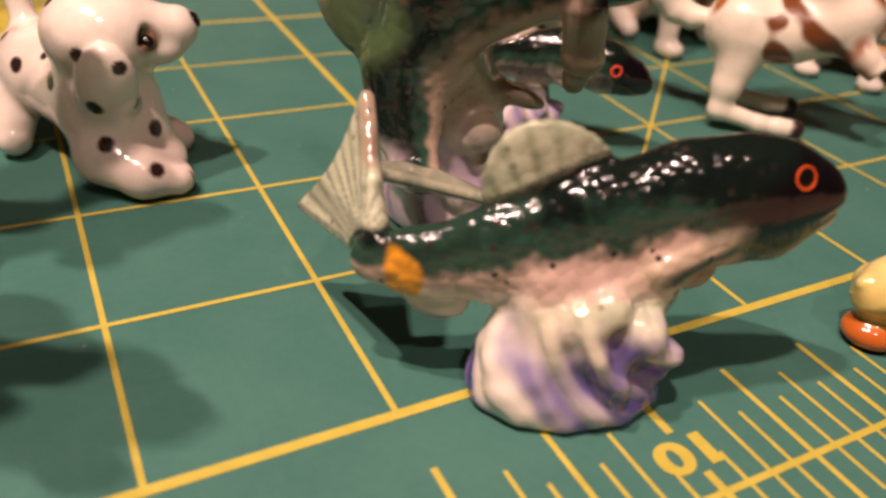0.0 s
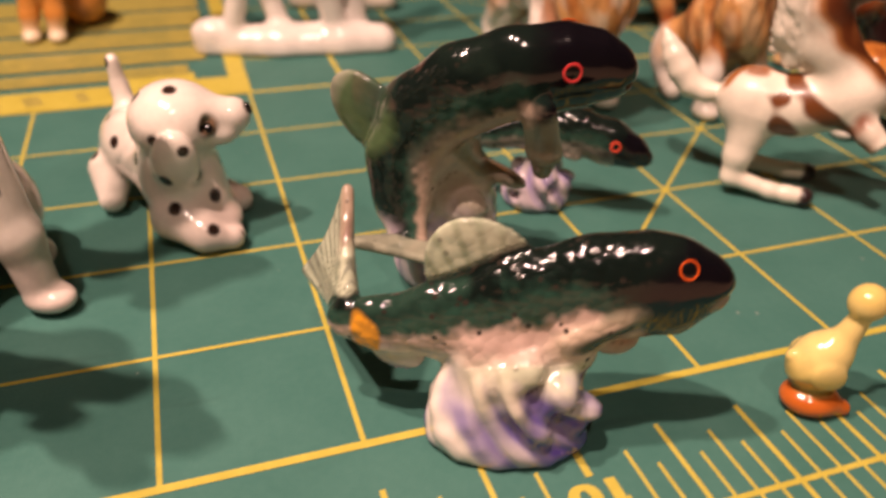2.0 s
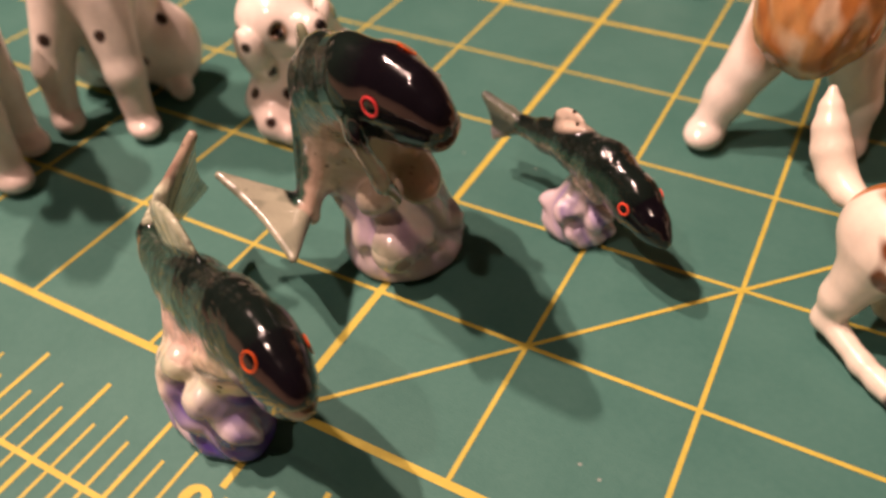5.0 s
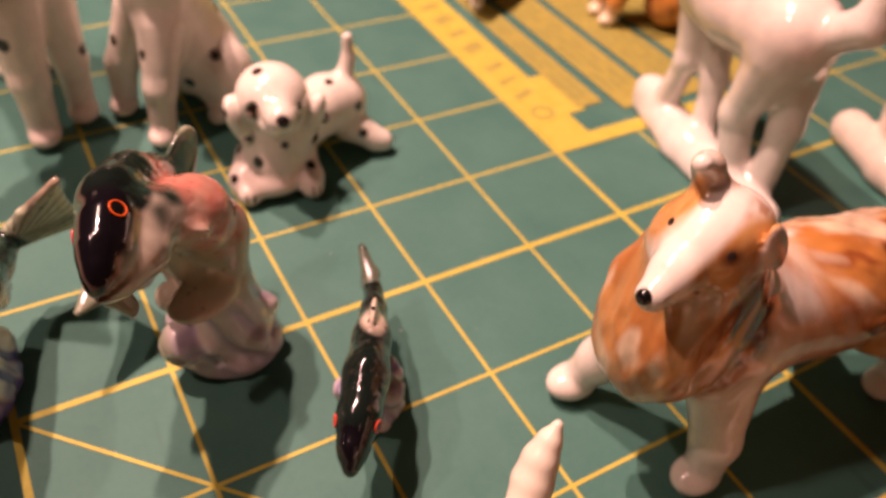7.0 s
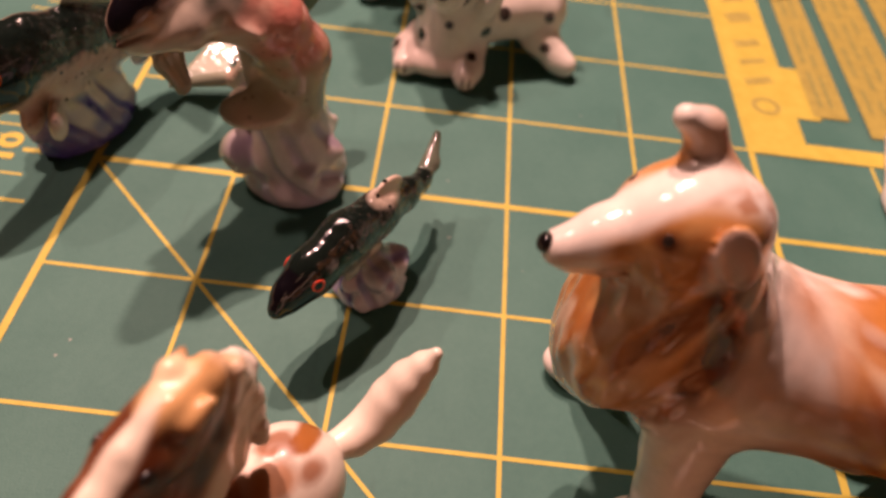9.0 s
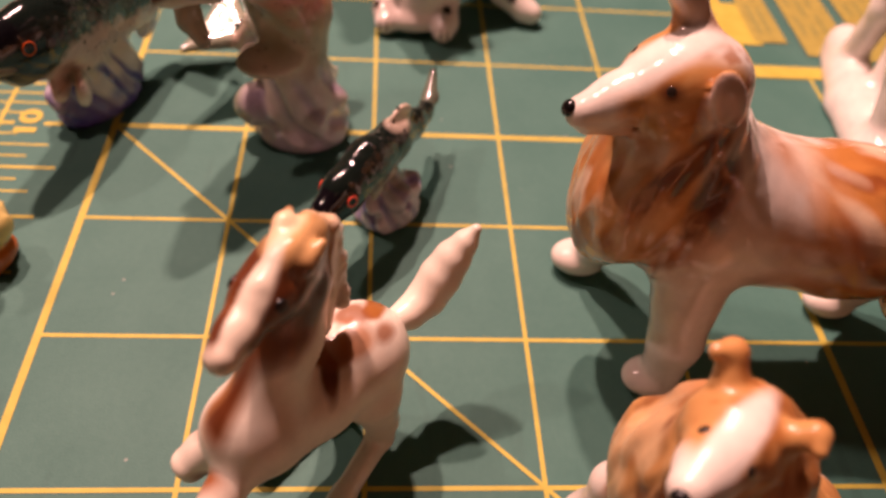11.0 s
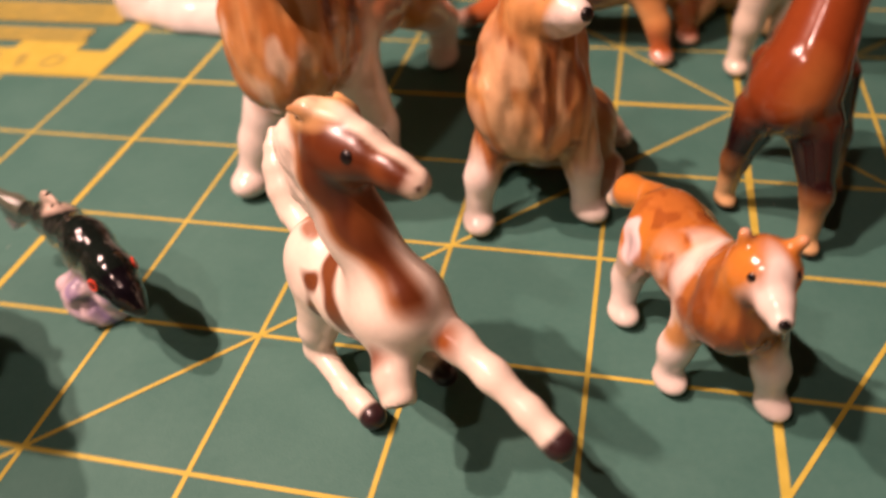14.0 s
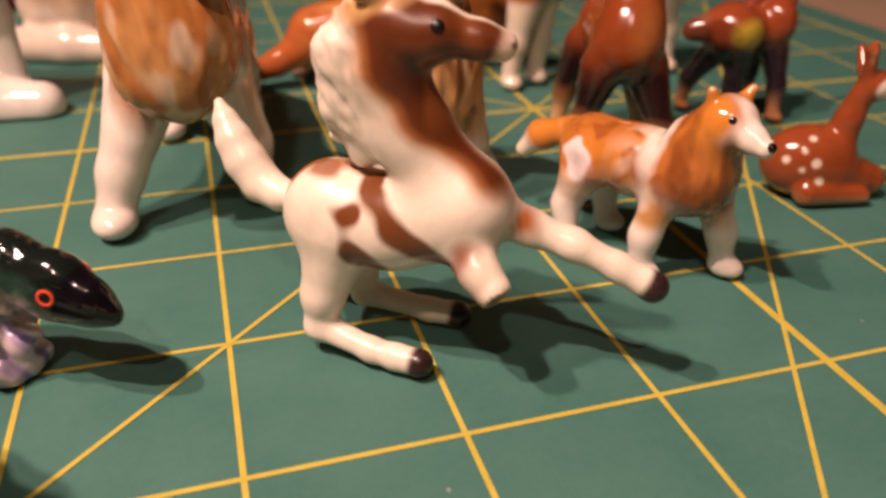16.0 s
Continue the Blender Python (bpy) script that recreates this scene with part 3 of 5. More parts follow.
f.blob((0.26, 0.23, 0.15), (1.42, -0.38, 0.68), (0.3, 0.26, 0.07), (0, -38, 0), soft=0.6, amount=0.7)
f.blob((0.32, 0.28, 0.20), (1.6, -0.42, 0.89), (0.09, 0.16, 0.045), (0, -20, 0), soft=0.5, amount=0.9)
rays(f, (0.0, 0.26, 0.62), (0.1, 0.68, 1.1), (-0.1, 0.78, 0.62), 44, (0.17, 0.18, 0.14), 0.7, 0.12, 0.8)
rays(f, (0.72, -0.05, 0.45), (0.68, -0.04, 1.3), (0.2, 0.14, 1.0), 46, (0.22, 0.27, 0.16), 0.5, 0.3, 0.9)
f.band((0.02, 0.05, 0.035), ((0.1, 0.2, 0.72), (0.3, 0.1, 0.76), (0.5, 0.02, 0.84)), 0.09, soft=0.6, wob=0.3)
f.band((0.26, 0.09, 0.07), ((0.02, 0.34, 0.72), (0.05, 0.5, 0.95), (0.11, 0.67, 1.12)), 0.035, soft=0.8, wob=0.3, amount=0.6)
f.blob((0.62, 0.50, 0.36), (1.0, -0.40, 0.76), (0.22, 0.1, 0.1), (0, -24, -14), soft=0.5, amount=0.7)
f.blob((0.03, 0.045, 0.035), (1.06, -0.40, 0.73), (0.16, 0.1, 0.055), (0, -20, -14), soft=0.6)
f.blob((0.60, 0.40, 0.32), (1.24, -0.12, 0.54), (0.2, 0.16, 0.2), soft=0.4)
f.blob((0.50, 0.18, 0.14), (1.28, -0.22, 0.55), (0.1, 0.1, 0.1), soft=0.6, amount=0.8)
paint_waves(f, low, 1.0, (0.11, 0.07, 0.36), 21, (0.7, -0.1, 0))
f.blob((0.62, 0.55, 0.40), (0.6, -0.2, 0.48), (0.2, 0.25, 0.14), soft=0.8, amount=0.6)
f.blob((0.10, 0.07, 0.32), (0.98, -0.34, 0.12), (0.42, 0.36, 0.24), soft=1.0, wob=0.6, freq=7, amount=0.85)
f.lay(low * np.clip((0.3 + (vnoise(f.V * 8, 3) - 0.5) * 0.25 - f.V[:, 2]) / 0.2, 0, 1) * np.maximum(np.clip((f.V[:, 0] - 0.78) / 0.2, 0, 1), np.clip((f.V[:, 1] + 0.08) / 0.1, 0, 1)) * 0.85, (0.085, 0.055, 0.30))
f.blob((0.80, 0.33, 0.02), (0.05, 0.17, 0.55), (0.042, 0.14, 0.16), (0, -8, 20), soft=0.3, wob=0.35, freq=12)
f.dome((1.39, -0.46, 1.1), 0.043, BLACK, 0.3, ring=(0.66, 0.09, 0.012), ring_w=0.12)
f.dome((1.52, -0.14, 1.0), 0.043, BLACK, 0.3, ring=(0.66, 0.09, 0.012), ring_w=0.15)
f.done("trout_figurine", TROUT, "large green and pink china trout leaping over a purple wave", "figurine")

# arched trout, standing on its tail over a lilac wave
f = Clay(0.0145)
sp = [(0.54, 1.0, 0.5, 0.11), (0.52, 1.16, 0.72, 0.15), (0.54, 1.22, 0.98, 0.195), (0.66, 1.16, 1.25, 0.235), (0.86, 1.03, 1.43, 0.245), (1.1, 0.9, 1.54, 0.24), (1.34, 0.85, 1.575, 0.225), (1.5, 0.8, 1.575, 0.185), (1.59, 0.77, 1.56, 0.13)]
f.tube(*sp, k=0.1, flat=1.5, side=(0.55, 0.8, 0.1))
f.tube((1.16, 1.04, 1.47, 0.17), (1.4, 0.98, 1.48, 0.13), (1.6, 0.84, 1.5, 0.075), k=0.05)
f.blade((1.24, 1.24, 1.4), (0.35, 0.9, -0.1), (0.6, -0.3, 0.6), 0.13, 0.085, 0.03, 0.04)
f.fan((0.52, 1.0, 0.5), (0.07, 0.81, 0.72), (0.76, 0.56, 0.54), 17, 0.06, 0.026)
f.blade((0.44, 1.36, 1.16), (-0.55, 0.55, 0.6), (0.4, -0.4, 0.9), 0.33, 0.2, 0.036, 0.05)
f.blade((0.36, 1.43, 1.2), (-0.5, 0.5, 0.8), (0.5, -0.5, 0.6), 0.24, 0.17, 0.034, 0.05)
f.tube((1.16, 0.72, 1.38, 0.1), (1.24, 0.78, 1.12, 0.1), (1.28, 0.86, 0.96, 0.06), k=0.04, flat=2.4, side=(0.6, 0.8, 0))
f.blade((1.18, 1.26, 0.76), (0.3, -0.95, 0.05), (0.8, 0.25, -0.45), 0.23, 0.14, 0.06, 0.07)
f.tube((1.2, 1.06, 1.5, 0.17), (0.96, 1.34, 1.28, 0.21), (0.86, 1.46, 1.0, 0.21), (0.92, 1.45, 0.62, 0.2), k=0.1)
f.tube((0.8, 1.26, 1.0, 0.2), (1.02, 1.32, 0.74, 0.13), k=0.08)
wave_base(f, (0.95, 1.42), 0.33, 0.38, 0.55, -35, 7, 6)
f.tube((0.8, 1.4, 0.4, 0.25), (0.62, 1.32, 0.85, 0.22), k=0.12)
f.ball((1.08, 1.1, 0.3), 0.15, k=0.05)
f.ball((1.18, 1.03, 0.26), 0.06, k=0.02, cut=True)
f.ball((0.95, 1.12, 0.62), 0.11, k=0.05)
f.tube((1.45, 0.6, 1.40, 0.014), (1.62, 0.64, 1.48, 0.018), (1.71, 0.74, 1.54, 0.022), (1.64, 0.9, 1.59, 0.02), (1.42, 1.12, 1.6, 0.016), k=0.012, cut=True)
f.build()
ups = [(-0.85, 0, 0.1), (-0.85, -0.1, 0.2), (-0.85, -0.1, 0.25), (-0.7, -0.15, 0.55), (-0.45, -0.15, 0.8), (-0.3, -0.3, 0.8), (-0.3, -0.65, 0.6), (-0.3, -0.7, 0.55), (-0.3, -0.7, 0.55)]
low, w = paint_trout(f, sp, ups, 0.62, 0.60, (0.64, 0.60, 0.47), 0.07, 2, 31, flank=(0.46, 0.34, 0.26), shift=0.26, fin=(0.34, 0.34, 0.25))
f.C[:, 3] *= 0.55
f.blob((0.07, 0.12, 0.05), (0.42, 1.37, 1.16), (0.25, 0.25, 0.28), soft=0.4, amount=0.95)
roll = (f.V - np.array((1.44, 0.8, 1.57))) @ np.array((-0.3, -0.73, 0.56)) + (vnoise(f.V * 12, 3) - 0.5) * 0.05
hx = np.clip((f.V[:, 0] - 1.12) / 0.12, 0, 1) * (f.V[:, 2] > 1.2)
f.lay(hx * np.clip((-0.03 - roll) / 0.03, 0, 1) * np.clip((f.V[:, 0] - 1.3) / 0.08, 0, 1), (0.24, 0.16, 0.12))
f.lay(hx * np.clip((-0.07 - roll) / 0.04, 0, 1), (0.50, 0.42, 0.34))
f.blob((0.64, 0.46, 0.36), (1.2, 1.3, 0.7), (0.2, 0.28, 0.18), soft=0.5)
f.blob((0.62, 0.60, 0.46), (0.98, 1.36, 0.82), (0.3, 0.28, 0.24), soft=0.7, wob=0.3, amount=0.85)
f.blob((0.52, 0.42, 0.33), (0.98, 1.1, 0.98), (0.3, 0.22, 0.36), soft=0.8, wob=0.4, freq=7, amount=0.75)
f.blob((0.40, 0.36, 0.24), (0.98, 1.52, 1.02), (0.4, 0.3, 0.24), soft=0.8, wob=0.4, freq=6)
f.blob((0.55, 0.20, 0.15), (0.92, 1.48, 1.3), (0.42, 0.3, 0.26), soft=0.9, wob=0.5, freq=9)
f.blob((0.03, 0.06, 0.045), (0.6, 1.36, 1.3), (0.26, 0.2, 0.3), soft=0.6, wob=0.4, freq=9, amount=0.9)
f.blob((0.012, 0.022, 0.016), (0.98, 1.2, 1.66), (0.4, 0.3, 0.13), (0, 18, -35), soft=0.7, wob=0.5, freq=10)
f.blob((0.30, 0.24, 0.16), (1.26, 0.85, 1.02), (0.14, 0.14, 0.26), soft=0.4)
f.blob((0.58, 0.20, 0.15), (0.95, 1.26, 1.38), (0.3, 0.2, 0.24), soft=0.6, wob=0.4, freq=8, amount=0.9)
low = low * np.clip((f.V[:, 1] - 0.98) / 0.1, 0, 1)
paint_waves(f, low, 0.7, (0.40, 0.30, 0.47), 41, (0.95, 1.4, 0), (0.72, 0.61, 0.58))
f.lay(np.clip((0.34 + (vnoise(f.V * 5, 7) - 0.5) * 0.2 - f.V[:, 2]) / 0.25, 0, 1) * (f.V[:, 1] > 1.04) * 0.4, (0.38, 0.28, 0.43))
f.dome((1.28, 0.54, 1.60), 0.046, BLACK, 0.3, ring=(0.55, 0.04, 0.04), ring_w=0.22)
f.dome((1.38, 0.92, 1.79), 0.046, BLACK, 0.3, ring=(0.66, 0.09, 0.012), ring_w=0.15)
f.done("trout_figurine", TROUT, "arched dark china trout standing on its tail over a lilac wave", "figurine")

# small trout
f = Clay(0.0125)
sp = [(1.38, 2.36, 0.5, 0.075), (1.56, 2.27, 0.54, 0.11), (1.82, 2.13, 0.61, 0.155), (2.08, 1.97, 0.63, 0.18), (2.3, 1.82, 0.58, 0.165), (2.44, 1.72, 0.53, 0.115), (2.52, 1.67, 0.49, 0.06)]
f.tube(*sp, k=0.06, flat=1.3, side=(0.53, 0.85, 0))
f.tube((1.4, 2.35, 0.5, 0.06), (1.22, 2.42, 0.53, 0.045), (1.05, 2.43, 0.62, 0.022), k=0.05)
f.fan((1.36, 2.36, 0.5), (1.03, 2.43, 0.62), (1.12, 2.41, 0.32), 9, 0.04, 0.024)
f.ball((1.74, 2.18, 0.72), (0.17, 0.028, 0.12), (0, -25, -30), k=0.03)
f.ball((2.0, 1.88, 0.52), (0.12, 0.024, 0.06), (0, 25, -25), k=0.02)
f.ball((2.14, 2.06, 0.5), (0.12, 0.024, 0.06), (0, 25, -30), k=0.02)
wave_base(f, (1.88, 2.11), 0.25, 0.2, 0.34, -30, 9, 5)
f.build()
low, w = paint_trout(f, sp, [(0, 0, 1)] * 7, 0.36, 0.62, (0.6, 0.5, 0.42), 0.05, 2, 51, fin=(0.05, 0.06, 0.045), shift=0.2, flank=(0.17, 0.16, 0.13))
f.blob((0.62, 0.5, 0.4), (1.74, 2.18, 0.86), (0.18, 0.12, 0.14), soft=0.4)
paint_waves(f, low, 1.0, (0.24, 0.19, 0.42), 61, (1.95, 2.06, 0), (0.60, 0.50, 0.54))
f.dome((2.27, 1.70, 0.61), 0.033, BLACK, 0.3, ring=(0.75, 0.08, 0.04))
f.dome((2.43, 1.89, 0.62), 0.033, BLACK, 0.3, ring=(0.75, 0.08, 0.04))
f.dome((1.76, 2.16, 0.87), 0.016, BLACK, 0.3)
f.done("trout_figurine", TROUT, "small dark china trout diving over a little lilac wave", "figurine")

# duckling
f = Clay(0.012)
f.ball((2.36, -0.5, 0.06), (0.16, 0.14, 0.09), (0, 0, -20), k=0.03)
f.tube((2.42, -0.57, 0.04, 0.06), (2.5, -0.6, 0.03, 0.045), k=0.03)
f.tube((2.42, -0.44, 0.04, 0.06), (2.52, -0.46, 0.03, 0.045), k=0.03)
f.ball((2.36, -0.48, 0.3), (0.15, 0.14, 0.175), (0, 20, -15), k=0.05)
f.tube((2.27, -0.45, 0.28, 0.09), (2.21, -0.43, 0.33, 0.03), k=0.05)
f.tube((2.42, -0.51, 0.4, 0.08), (2.47, -0.53, 0.58, 0.056), k=0.06)
f.ball((2.49, -0.53, 0.69), (0.105, 0.095, 0.1), k=0.03)
f.tube((2.56, -0.55, 0.68, 0.045), (2.64, -0.58, 0.665, 0.032), k=0.015, flat=0.8, side=(0, 0, 1))
f.ball((2.33, -0.6, 0.28), (0.1, 0.03, 0.08), (0, 25, -15), k=0.03)
f.ball((2.38, -0.36, 0.28), (0.1, 0.03, 0.08), (0, 25, -15), k=0.03)
f.build()
f.coat((0.72, 0.55, 0.17))
f.blob((0.86, 0.70, 0.30), (2.4, -0.5, 0.5), (0.3, 0.3, 0.2), soft=0.7, amount=0.5)
f.lay(np.clip((0.15 - f.V[:, 2]) / 0.03, 0, 1), (0.55, 0.13, 0.02))
f.blob((0.85, 0.26, 0.02), (2.65, -0.58, 0.67), (0.075, 0.08, 0.07), soft=0.2, wob=0.05)
f.dome((2.54, -0.65, 0.72), 0.02, BLACK, 0.5)
f.dome((2.58, -0.44, 0.72), 0.02, BLACK, 0.5)
f.blob((0.12, 0.07, 0.02), (2.33, -0.66, 0.24), (0.05, 0.02, 0.015), (0, 20, 0), soft=0.3)
f.V = f.V + np.array((0.03, 0.07, 0.0))
f.xV = [v + np.array((0.03, 0.07, 0.0)) for v in f.xV]
f.done("duckling_figurine", CHINA, "little yellow china duckling on an orange foot base", "figurine")


# ---------------- dogs ----------------
def leg(f, a, b, c, r, paw, toe, k=0.07):
    """Upper joint, lower joint, foot; radii; the paw points towards toe (degrees)."""
    f.tube((*a, r[0]), (*b, r[1]), (*c[:2], max(c[2], r[2]), r[2]), k=k)
    ca, sa = math.cos(radians(toe)), math.sin(radians(toe))
    f.ball((c[0] + ca * paw * 0.35, c[1] + sa * paw * 0.35, paw * 0.62), (paw * 1.15, paw * 0.92, paw * 0.68), (0, 0, toe), k=0.04)


# dalmatian pup, crouching
f = Clay(0.0145)
f.ball((-0.7, 2.42, 0.84), (0.31, 0.30, 0.27), (0, 0, -15), k=0.05)
f.tube((-0.55, 2.40, 0.84, 0.18), (-0.33, 2.36, 0.86, 0.125), k=0.06)
f.ball((-0.42, 2.37, 0.77), (0.14, 0.16, 0.1), k=0.04)
f.ball((-0.74, 2.14, 0.66), (0.16, 0.10, 0.25), (18, 10, -15), k=0.025)
f.ball((-0.56, 2.72, 0.68), (0.12, 0.09, 0.22), (-18, 10, -15), k=0.025)
f.tube((-0.72, 2.45, 0.6, 0.25), (-0.68, 2.4, 0.25, 0.28), k=0.08)
f.tube((-0.75, 2.5, 0.42, 0.27), (-0.98, 3.0, 0.45, 0.25), (-1.02, 3.15, 0.42, 0.26), k=0.1)
f.tube((-0.8, 2.25, 0.2, 0.17), (-0.62, 2.1, 0.13, 0.13), (-0.45, 2.08, 0.09, 0.10), k=0.06)
f.tube((-0.6, 2.6, 0.2, 0.16), (-0.45, 2.62, 0.12, 0.12), (-0.34, 2.6, 0.09, 0.10), k=0.06)
f.ball((-0.5, 2.34, 0.12), (0.16, 0.26, 0.12), k=0.06)
f.tube((-1.22, 3.0, 0.25, 0.17), (-1.24, 2.82, 0.1, 0.1), k=0.06)
f.tube((-0.86, 3.2, 0.25, 0.17), (-0.74, 3.38, 0.12, 0.11), (-0.7, 3.45, 0.1, 0.1), k=0.06)
f.tube((-1.04, 3.2, 0.6, 0.1), (-1.07, 3.27, 0.8, 0.06), (-1.09, 3.27, 1.0, 0.05), k=0.05)
f.tube((-0.56, 2.2, 0.85, 0.03), (-0.5, 2.2, 0.9, 0.03), k=0.03, cut=True)
f.build()
f.coat(WHITE)
f.blob(PINKISH, (-0.5, 2.3, 0.12), (0.3, 0.45, 0.25), soft=0.9, amount=0.6)
f.spots((0.03, 0.016, 0.012), 32, 0.036, 0.054, 0.21, 5, 0.2)
for c in ((-0.8, 2.02, 0.5), (-0.69, 2.02, 0.5), (-0.76, 2.1, 0.98)):
    f.blob((0.03, 0.016, 0.012), c, 0.05, soft=0.25, wob=0.1)
f.blob((0.20, 0.12, 0.07), (-0.5, 2.2, 0.87), (0.09, 0.07, 0.09), soft=0.5)
f.dome((-0.51, 2.19, 0.87), 0.035, BLACK, 0.4)
f.dome((-0.42, 2.56, 0.88), 0.035, BLACK, 0.4)
f.dome((-0.22, 2.34, 0.90), 0.045, BLACK, 0.5)
for x, y in ((-0.36, 2.03), (-0.35, 2.09), (-0.25, 2.58), (-0.24, 2.64)):
    f.blob((0.12, 0.05, 0.04), (x, y, 0.1), (0.06, 0.01, 0.05), soft=0.4, wob=0.0)
f.done("dog_figurine", CHINA, "crouching white china dalmatian pup with black spots", "figurine")

# dalmatian, sitting
f = Clay(0.018)
f.tube((-2.2, 2.2, 0.5, 0.42), (-2.05, 1.95, 1.2, 0.33), (-1.85, 1.85, 1.8, 0.25), k=0.12)
f.ball((-1.62, 1.8, 2.2), (0.36, 0.33, 0.32), k=0.08)
f.tube((-1.5, 1.76, 2.15, 0.2), (-1.2, 1.7, 2.1, 0.13), k=0.06)
f.ball((-1.72, 1.48, 2.05), (0.13, 0.08, 0.26), (15, 0, -10), k=0.03)
f.ball((-1.6, 2.13, 2.05), (0.13, 0.08, 0.26), (-15, 0, -10), k=0.03)
leg(f, (-2.2, 1.75, 1.0), (-2.25, 1.52, 0.5), (-2.25, 1.48, 0.1), (0.22, 0.14, 0.115), 0.14, -30)
leg(f, (-1.85, 1.85, 1.0), (-1.68, 1.72, 0.5), (-1.62, 1.68, 0.1), (0.22, 0.14, 0.115), 0.14, -30)
f.ball((-1.9, 2.35, 0.38), (0.28, 0.3, 0.37), k=0.08)
f.ball((-2.45, 2.1, 0.38), (0.28, 0.3, 0.37), k=0.08)
f.tube((-1.85, 2.3, 0.14, 0.13), (-1.68, 2.2, 0.1, 0.1), k=0.05)
f.build()
f.coat(WHITE)
f.blob(PINKISH, (-1.8, 1.7, 0.1), (0.8, 0.6, 0.3), soft=0.9, amount=0.5)
f.spots((0.03, 0.016, 0.012), 24, 0.035, 0.055, 0.3, 8, 0.3)
f.dome((-1.06, 1.66, 2.14), 0.05, BLACK, 0.5)
f.done("dog_figurine", CHINA, "sitting white china dalmatian with black spots", "figurine")

# dalmatian, standing beside it
f = Clay(0.02)
f.tube((-2.3, 0.85, 1.55, 0.34), (-3.3, 0.75, 1.5, 0.33), k=0.12)
f.tube((-2.2, 0.82, 1.75, 0.28), (-1.95, 0.6, 2.2, 0.24), k=0.1)
f.ball((-2.0, 0.55, 2.4), (0.34, 0.31, 0.3), k=0.08)
f.tube((-1.9, 0.5, 2.35, 0.21), (-1.68, 0.36, 2.3, 0.14), k=0.05)
f.ball((-1.96, 0.2, 2.25), (0.13, 0.08, 0.26), (15, 0, -10), k=0.03)
leg(f, (-2.2, 0.75, 1.3), (-2.05, 0.72, 0.6), (-2.02, 0.72, 0.1), (0.27, 0.16, 0.135), 0.15, -10)
leg(f, (-2.35, 1.05, 1.3), (-2.32, 1.1, 0.6), (-2.28, 1.1, 0.1), (0.24, 0.15, 0.12), 0.15, -10)
leg(f, (-3.3, 0.6, 1.3), (-3.4, 0.6, 0.6), (-3.35, 0.6, 0.1), (0.28, 0.15, 0.12), 0.15, -10)
leg(f, (-3.3, 0.95, 1.3), (-3.4, 1.0, 0.6), (-3.35, 1.0, 0.1), (0.28, 0.15, 0.12), 0.15, -10)
f.tube((-3.5, 0.75, 1.6, 0.08), (-3.8, 0.75, 1.9, 0.04), k=0.05)
f.build()
f.coat(WHITE)
f.blob(PINKISH, (-2.3, 0.8, 0.1), (1.5, 0.6, 0.4), soft=0.9, amount=0.5)
f.spots((0.03, 0.016, 0.012), 24, 0.04, 0.06, 0.32, 15, 0.3)
f.dome((-1.54, 0.28, 2.34), 0.05, BLACK, 0.5)
f.done("dog_figurine", CHINA, "standing white china dalmatian with black spots", "figurine")

# big collie, standing
f = Clay(0.0165)
f.ball((2.92, 3.78, 1.18), (0.42, 0.48, 0.5), k=0.1)
f.tube((2.92, 3.8, 1.18, 0.44), (3.0, 4.6, 1.14, 0.40), (3.04, 5.15, 1.1, 0.40), k=0.12)
f.tube((2.92, 3.62, 1.45, 0.38), (2.95, 3.42, 1.9, 0.29), k=0.1)
f.ball((2.9, 3.36, 1.32), (0.40, 0.27, 0.55), (-12, 0, 0), k=0.1)
f.ball((2.97, 3.47, 1.99), (0.24, 0.28, 0.23), (0, 0, 15), k=0.06)
f.tube((2.98, 3.36, 1.99, 0.185), (3.04, 3.12, 1.92, 0.12), (3.08, 2.96, 1.875, 0.083), k=0.05)
f.tube((3.0, 3.34, 1.84, 0.14), (3.06, 3.0, 1.81, 0.065), k=0.03)
f.tube((3.12, 3.22, 1.83, 0.012), (3.17, 3.05, 1.825, 0.012), (3.13, 2.93, 1.82, 0.01), k=0.012, cut=True)
f.tube((2.83, 3.46, 2.15, 0.11), (2.8, 3.4, 2.3, 0.07), (2.83, 3.31, 2.36, 0.05), k=0.05)
f.ball((3.215, 3.54, 2.07), (0.03, 0.085, 0.15), (22, -14, 8), k=0.014)
leg(f, (2.68, 3.66, 0.9), (2.46, 3.54, 0.38), (2.38, 3.47, 0.1), (0.24, 0.15, 0.125), 0.16, -95)
leg(f, (3.14, 3.78, 0.9), (3.3, 3.78, 0.42), (3.33, 3.76, 0.1), (0.24, 0.15, 0.125), 0.15, -90)
leg(f, (2.82, 5.0, 0.8), (2.76, 5.25, 0.42), (2.72, 5.14, 0.1), (0.27, 0.14, 0.11), 0.15, -95)
leg(f, (3.22, 5.2, 0.8), (3.38, 5.6, 0.42), (3.4, 5.56, 0.1), (0.29, 0.15, 0.12), 0.15, -95)
f.tube((3.06, 5.45, 1.15, 0.18), (3.12, 5.8, 0.85, 0.16), (3.22, 5.95, 0.55, 0.09), k=0.08)
f.build()
f.groove((2.9, 3.45, 1.35), (0.75, 0.6, 0.85), (0.15, -0.3, -1), 8.0, 0.07)
f.groove((3.0, 4.9, 1.1), (0.7, 1.0, 0.7), (0, 0.7, -0.5), 7.0, 0.05, 9)
f.coat(WHITE)
f.blob(TAN, (3.05, 4.75, 1.4), (0.7, 0.72, 0.42), soft=0.5, wob=0.3, freq=4, seed=2)
f.blob(RUST, (3.05, 4.7, 1.62), (0.5, 0.62, 0.25), soft=0.6, wob=0.4, freq=5, seed=3, amount=0.85)
